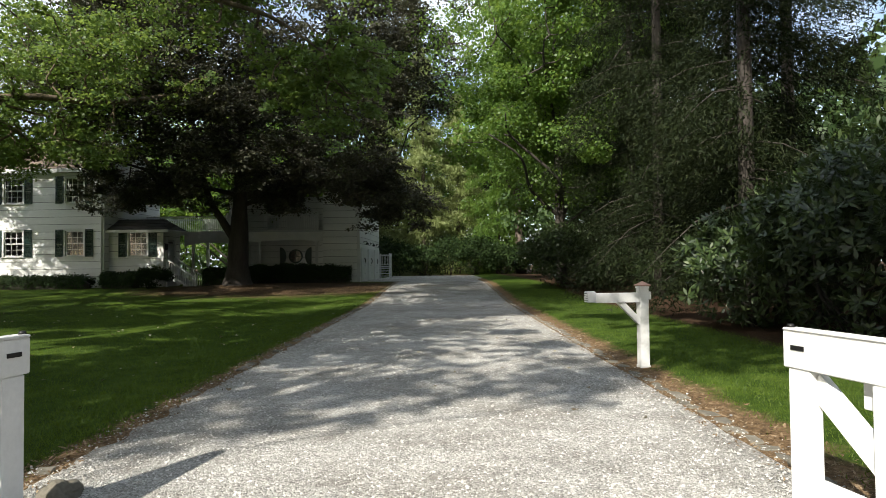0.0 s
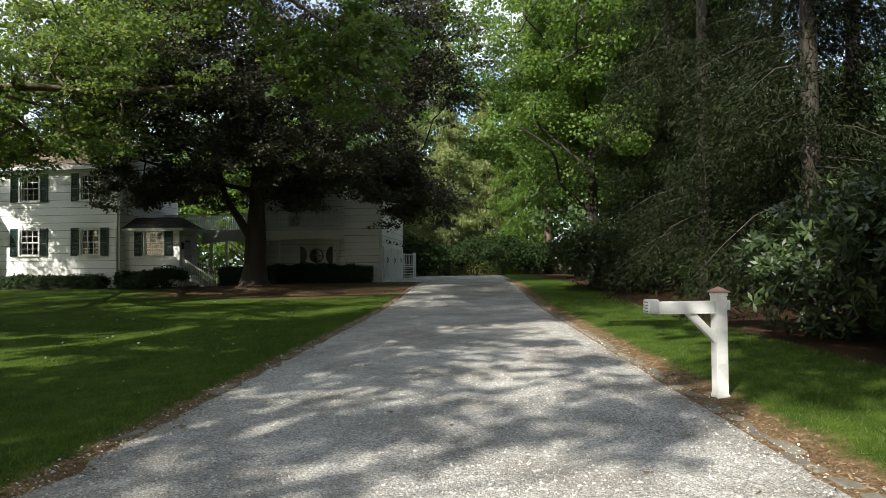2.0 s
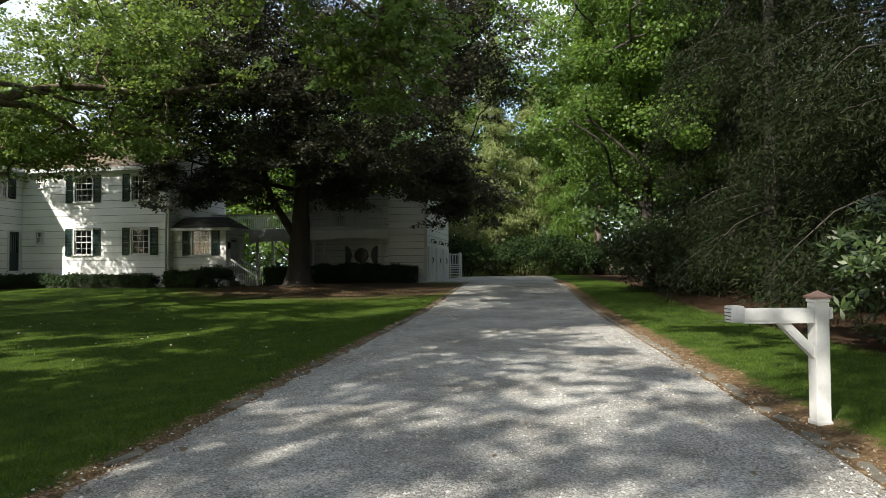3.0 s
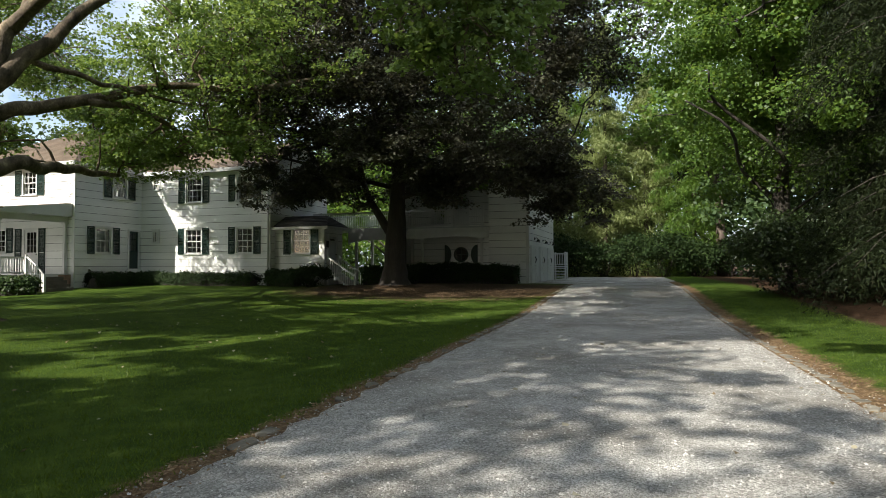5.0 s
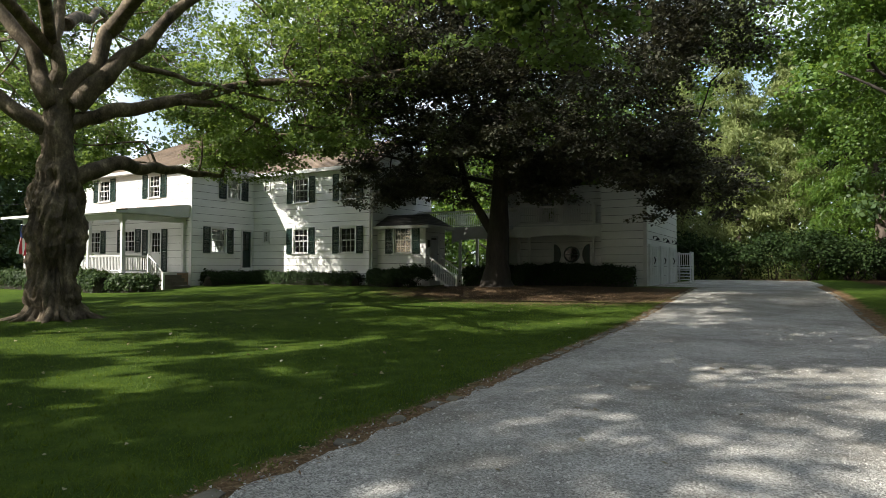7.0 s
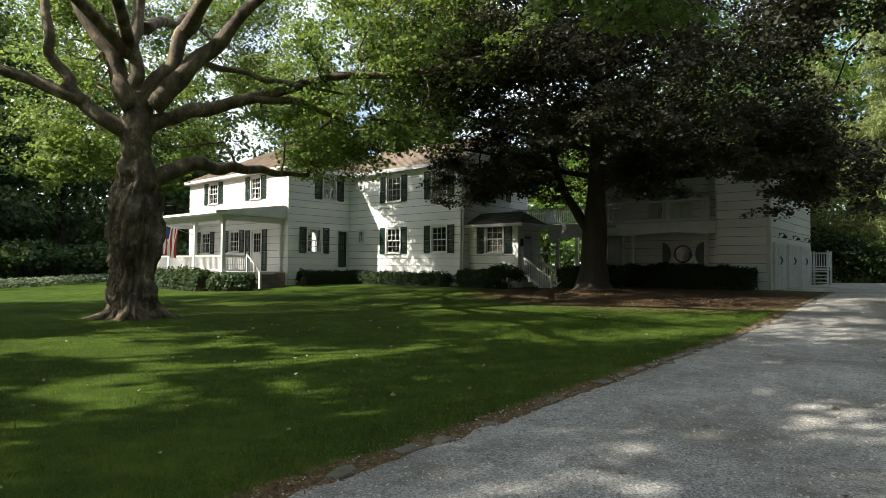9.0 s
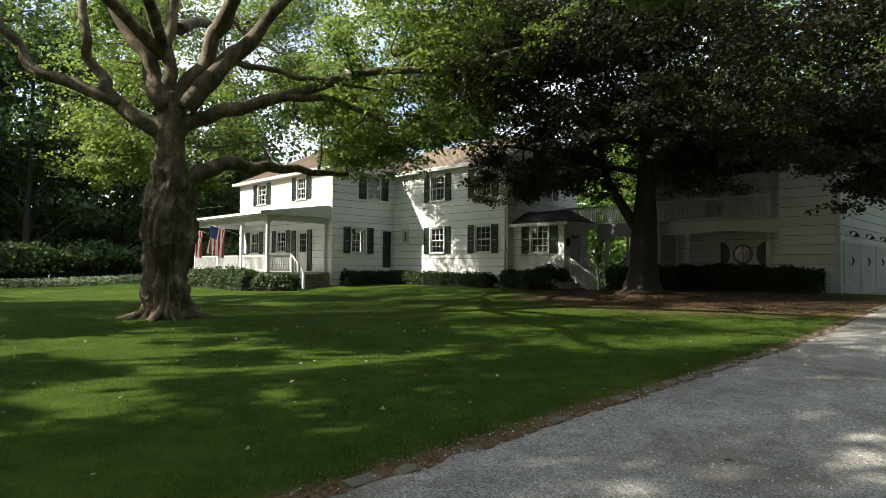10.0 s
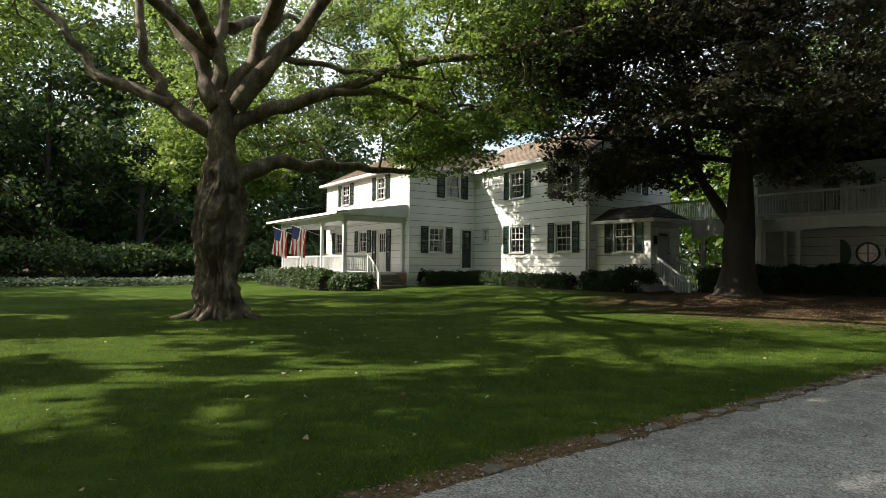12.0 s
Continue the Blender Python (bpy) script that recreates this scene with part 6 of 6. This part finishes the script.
def hedge(points, width, top, label, seed, n, bright=False):
    """A clipped hedge along a line of points: a solid dark core under a skin of small leaves."""
    rng = np.random.default_rng(seed)
    path = [np.array(p) for p in smooth_path([(*p, 0) for p in points], 10)]
    base = path[0]
    t = thing("hedge", pose(base[0], base[1], ground_z(base[0], base[1])), label, "hedge")
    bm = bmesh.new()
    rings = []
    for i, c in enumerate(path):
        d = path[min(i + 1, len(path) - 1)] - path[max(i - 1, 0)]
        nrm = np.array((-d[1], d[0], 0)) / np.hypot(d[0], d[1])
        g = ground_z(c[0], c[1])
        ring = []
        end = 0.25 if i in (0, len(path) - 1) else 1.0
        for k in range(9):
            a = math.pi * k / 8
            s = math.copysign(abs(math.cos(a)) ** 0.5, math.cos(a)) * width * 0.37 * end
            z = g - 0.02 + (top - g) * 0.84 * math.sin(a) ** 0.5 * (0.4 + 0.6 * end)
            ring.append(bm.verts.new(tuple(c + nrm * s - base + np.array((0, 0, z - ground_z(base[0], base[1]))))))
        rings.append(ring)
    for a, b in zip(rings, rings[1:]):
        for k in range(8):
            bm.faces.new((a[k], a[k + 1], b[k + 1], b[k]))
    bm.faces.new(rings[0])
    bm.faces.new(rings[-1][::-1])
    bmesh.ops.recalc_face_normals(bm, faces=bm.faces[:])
    part("core", bm, DARK_BARK, t, "solid dark inner core")
    i = rng.random(n) * (len(path) - 1.001)
    k = i.astype(int)
    p = np.array(path)
    c = p[k] + (p[k + 1] - p[k]) * (i - k)[:, None]
    d = p[k + 1] - p[k]
    side = np.stack([-d[:, 1], d[:, 0], np.zeros(n)], 1)
    side /= np.linalg.norm(side, axis=1, keepdims=True)
    a = rng.random(n) * math.pi
    g = np.array([ground_z(q[0], q[1]) for q in c])
    lump = 1 + np.array([0.26 * noise.noise((q[0] * 1.1, q[1] * 1.1, b)) + 0.16 * noise.noise((q[0] * 3.4, q[1] * 3.4, b * 2)) for q, b in zip(c, a)])
    ca, sa = np.sign(np.cos(a)) * np.abs(np.cos(a)) ** 0.5, np.sin(a) ** 0.5
    pos = c + side * (ca * width * 0.5 * lump)[:, None]
    pos[:, 2] = g + 0.03 + (top - g) * sa * lump + rng.normal(size=n) * 0.045
    pos += rng.normal(size=(n, 3)) * (0.075 if bright else 0.05)
    nrm = side * ca[:, None] + np.array((0, 0, 1)) * sa[:, None] + rng.normal(size=(n, 3)) * 0.5
    leaves("foliage", pos, nrm, (0.12 if bright else 0.10) * (0.6 + 0.8 * rng.random(n)), "oval", LOOSE_LEAF if bright else HEDGE_LEAF, t)
    return t


def on_house(u, v):
    return (pose(-18.10, 33.08, 0, 0, 0, -3.0) @ Vector((u, v, 0)))[:2]


def on_garage(u, v):
    return (pose(-5.15, 38.0, 0, 0, 0, -1.0) @ Vector((u, v, 0)))[:2]


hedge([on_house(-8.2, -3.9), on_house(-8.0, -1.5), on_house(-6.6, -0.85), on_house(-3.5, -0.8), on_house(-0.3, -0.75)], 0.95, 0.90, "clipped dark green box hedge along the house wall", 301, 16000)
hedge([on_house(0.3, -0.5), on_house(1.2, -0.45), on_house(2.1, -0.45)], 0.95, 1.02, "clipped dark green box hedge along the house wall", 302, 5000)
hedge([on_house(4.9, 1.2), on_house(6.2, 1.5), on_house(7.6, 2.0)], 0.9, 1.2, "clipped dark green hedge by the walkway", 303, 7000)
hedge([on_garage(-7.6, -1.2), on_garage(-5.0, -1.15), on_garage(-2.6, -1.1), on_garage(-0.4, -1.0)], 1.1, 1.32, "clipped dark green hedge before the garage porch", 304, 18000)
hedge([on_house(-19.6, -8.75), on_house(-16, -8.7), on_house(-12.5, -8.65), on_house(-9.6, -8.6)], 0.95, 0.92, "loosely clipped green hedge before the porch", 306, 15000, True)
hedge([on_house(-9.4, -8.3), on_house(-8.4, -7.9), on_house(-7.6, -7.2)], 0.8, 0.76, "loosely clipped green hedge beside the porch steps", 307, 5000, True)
bx_, by_ = on_house(3.0, -0.75)
shrub(bx_, by_, 0.95, 0.85, 1.15, "round clipped dark green bush by the vestibule", HEDGE_LEAF, 308, 5200, "oval", 0.09, 0.3, "bush", "bush")


def flag(u, tip_du, tip_dv, name_label):
    """A striped flag hanging from a slanting pole on a porch column."""
    m = pose(-18.10, 33.08, 0, 0, 0, -3.0)
    root = Vector((u, -7.95, 2.95))
    t = thing("flag", m @ Matrix.Translation(root), name_label, "flag", "porch flags")
    way = Vector((tip_du, tip_dv, 0.55))
    bm = bmesh.new()
    cyl(bm, (0, 0, 0), tuple(way * 1.04), 0.014, 0.011, 8)
    part("pole", bm, GREY_TRIM, t)
    rows, cols = 14, 13

    def spot(i, j):
        s = 1.0 - 0.52 * i / cols
        p = way * s
        b = 1.5 * j / rows
        sag = 0.05 * math.sin(i * 1.3 + j * 0.25) * (0.3 + j / rows)
        return Vector((p.x + sag * 0.8 - 0.26 * b, p.y + sag, p.z - b - 0.02))
    for i in range(cols):
        start = 6 if i < 7 else 0
        bm = bmesh.new()
        prev = None
        for j in range(start, rows + 1):
            cur = (bm.verts.new(spot(i, j)), bm.verts.new(spot(i + 1, j)))
            if prev:
                bm.faces.new((prev[0], prev[1], cur[1], cur[0])).smooth = True
            prev = cur
        part("stripe", bm, FLAG_RED if i % 2 == 0 else FLAG_WHITE, t)
    bm = bmesh.new()
    grid = [[bm.verts.new(spot(i, j)) for j in range(7)] for i in range(8)]
    for i in range(7):
        for j in range(6):
            bm.faces.new((grid[i][j], grid[i + 1][j], grid[i + 1][j + 1], grid[i][j + 1])).smooth = True
    part("canton", bm, FLAG_BLUE, t, "dark blue cloth canton")
    return t


FLAG_RED = plain("red_cloth", (0.38, 0.02, 0.035), (0.50, 0.04, 0.055), 3, 60, 0.8, 0.1, 0.002)
FLAG_WHITE = plain("white_cloth", (0.68, 0.68, 0.68), (0.80, 0.80, 0.80), 3, 60, 0.8, 0.1, 0.002)
FLAG_BLUE = plain("blue_cloth", (0.015, 0.03, 0.12), (0.03, 0.05, 0.18), 3, 60, 0.8, 0.1, 0.002)
flag(-12.2, -1.0, -1.25, "red and white striped flag with blue canton on the porch")
flag(-15.2, -1.0, -1.25, "red and white striped flag with blue canton on the porch")


def planter():
    """A potted plant behind the porch rail."""
    m = pose(-18.10, 33.08, 0, 0, 0, -3.0)
    p = m @ Vector((-13.2, -7.3, 1.0))
    t = thing("potted_plant", Matrix.Translation(p), "bushy green plant in a terracotta pot on the porch", "plant")
    bm = bmesh.new()
    tube(bm, [(0, 0, 0), (0, 0, 0.2), (0, 0, 0.42)], [0.15, 0.19, 0.23], 14, steps=2)
    part("pot", bm, BRICK, t)
    rng = np.random.default_rng(91)
    pos, nrm = in_clumps(rng, [(p.x, p.y, p.z + 0.72, 0.34), (p.x + 0.15, p.y, p.z + 0.85, 0.24), (p.x - 0.18, p.y, p.z + 0.8, 0.26)], 160, 0.1)
    leaves("foliage", pos, nrm, 0.10 * (0.6 + 0.8 * rng.random(len(pos))), "oval", GREEN_LEAF, t)


planter()


def cable():
    """The service cable that runs to the house."""
    m = pose(-18.10, 33.08, 0, 0, 0, -3.0)
    a, b = m @ Vector((-20.0, -4.4, 5.35)), Vector((-60.0, 17.0, 6.6))
    t = thing("service_cable", Matrix.Translation(a), "thin dark service cable running to the house", "cable")
    bm = bmesh.new()
    d = b - a
    tube(bm, [(0, 0, 0), tuple(d * 0.35 - Vector((0, 0, 0.9))), tuple(d * 0.7 - Vector((0, 0, 0.8))), tuple(d)], [0.018] * 4, 5, steps=6)
    part("wire", bm, METAL, t)


cable()


def edging():
    """Flat stones set along both sides of the drive."""
    rng = np.random.default_rng(31)
    meshes = []
    for i in range(6):
        bm = bmesh.new()
        n = 7
        ring0, ring1, ring2 = [], [], []
        for k in range(n):
            a = 2 * math.pi * k / n
            r = 1 + 0.14 * rng.normal()
            p = Vector((math.copysign(abs(math.cos(a)) ** 0.6, math.cos(a)) * 0.10 * r, math.copysign(abs(math.sin(a)) ** 0.6, math.sin(a)) * 0.22 * r, 0))
            ring0.append(bm.verts.new((p.x, p.y, -0.08)))
            ring1.append(bm.verts.new((p.x, p.y, 0.004 + 0.004 * rng.normal())))
            ring2.append(bm.verts.new((p.x * 0.84, p.y * 0.9, 0.012 + 0.005 * rng.normal())))
        for a, b in ((ring0, ring1), (ring1, ring2)):
            for k in range(n):
                bm.faces.new((a[k], a[(k + 1) % n], b[(k + 1) % n], b[k]))
        bm.faces.new(ring2)
        me = bpy.data.meshes.new("stone")
        bm.to_mesh(me)
        bm.free()
        me.materials.append(STONE)
        meshes.append(me)
    for side, off in ((DRIVE_L, -0.10), (DRIVE_R, 0.10)):
        e = thing("edging", pose(side, 0, 0), "row of flat grey stones edging the drive", "edging", kind="structure")
        y = 2.6
        k = 0
        while y < 36:
            ln = 0.4 + 0.5 * rng.random()
            if rng.random() < ((0.36 if y < 16 else 0.8) if off < 0 else 0.96):
                a, b = drive_edges(y)
                x = (a if off < 0 else b) + off + 0.02 * rng.normal()
                o = new("stone", meshes[k % 6])
                o.parent = e
                o.matrix_basis = Matrix.Translation((x - side, y, ground_z(min(max(x, -2.75), 2.35), y) + 0.004)) @ Matrix.Rotation(0.12 * rng.normal(), 4, "Z") @ Matrix.Diagonal((0.5 + 0.45 * rng.random(), ln * (0.7 + 0.3 * rng.random()), 1, 1))
            y += 0.44 * ln * (1.0 if off < 0 else 0.88) + 0.02
            k += 1


edging()


def rock(x, y, size, seed, label):
    t = thing("rock", pose(x, y, ground_z(x, y), 0, 0, 40 * seed), label, "rock")
    bm = bmesh.new()
    bmesh.ops.create_icosphere(bm, subdivisions=4, radius=size)
    for v in bm.verts:
        q = v.co / size + Vector((seed, 0, 0))
        v.co *= 1 + 0.30 * noise.noise(q * 1.1) + 0.12 * noise.noise(q * 2.7) + 0.04 * noise.noise(q * 8)
        v.co.z = v.co.z * 0.75 + size * 0.42
    part("stone", bm, STONE, t)


rock(-2.26, 3.66, 0.115, 1, "rounded brown-grey fieldstone beside the gate")
rock(2.36, 4.12, 0.085, 2, "small dark fieldstone beside the gate")


def ground_cover():
    """A low pale bed of leafy plants before the left woods."""
    rng = np.random.default_rng(78)
    n = 9000
    y = 2 + 30 * rng.random(n)
    x = -44.5 + 1.6 * rng.normal(size=n) * 0.7 + 0.8 * np.sin(y * 0.4)
    z = np.array([ground_z(a, b) for a, b in zip(x, y)]) + 0.5 * rng.random(n)
    nrm = np.stack([rng.normal(size=n) * 0.5, rng.normal(size=n) * 0.5, np.ones(n)], 1)
    ob = leaves("ground_cover", np.stack([x, y, z], 1), nrm, 0.16 + 0.16 * rng.random(n), "oval", PALE_LEAF, None)
    tagged(ob, "low pale grey-green ground cover before the woods", "plants", kind="stuff")


PALE_LEAF = leafy("pale_leaf", [(0.15, (0.09, 0.13, 0.07)), (0.5, (0.16, 0.20, 0.12)), (0.85, (0.28, 0.31, 0.21))], (0.2, 0.26, 0.1), 0.6, 0.25, 0.6, 0.2)
ground_cover()


def fallen():
    rng = np.random.default_rng(77)
    n = 300
    x = np.where(rng.random(n) < 0.75, -3.0 - 12 * rng.random(n), -2.6 + 4.8 * rng.random(n))
    y = 5 + 20 * rng.random(n)
    z = np.array([(ground_z(a, b) + 0.05) if a < -2.65 else drive_z(a, b) + 0.012 for a, b in zip(x, y)])
    nrm = np.stack([rng.normal(size=n) * 0.35, rng.normal(size=n) * 0.35, np.ones(n)], 1)
    ob = leaves("fallen_leaf", np.stack([x, y, z], 1), nrm, 0.03 + 0.045 * rng.random(n), "maple", FALLEN, None)
    tagged(ob, "pale dry fallen leaves scattered on lawn and drive", "leaves", kind="stuff")


FALLEN_NEEDLE = leafy("dry_needle", [(0.2, (0.07, 0.045, 0.025)), (0.5, (0.19, 0.125, 0.07)), (0.85, (0.36, 0.27, 0.17))], (0.2, 0.14, 0.07), 0.7, 0.1, 3.0, 0.2)
FALLEN = leafy("fallen_leaf", [(0.2, (0.16, 0.11, 0.06)), (0.5, (0.28, 0.24, 0.15)), (0.85, (0.40, 0.38, 0.30))], (0.3, 0.25, 0.12), 0.6, 0.15)
fallen()
build_loose_gravel()
build_litter()
build_grass()
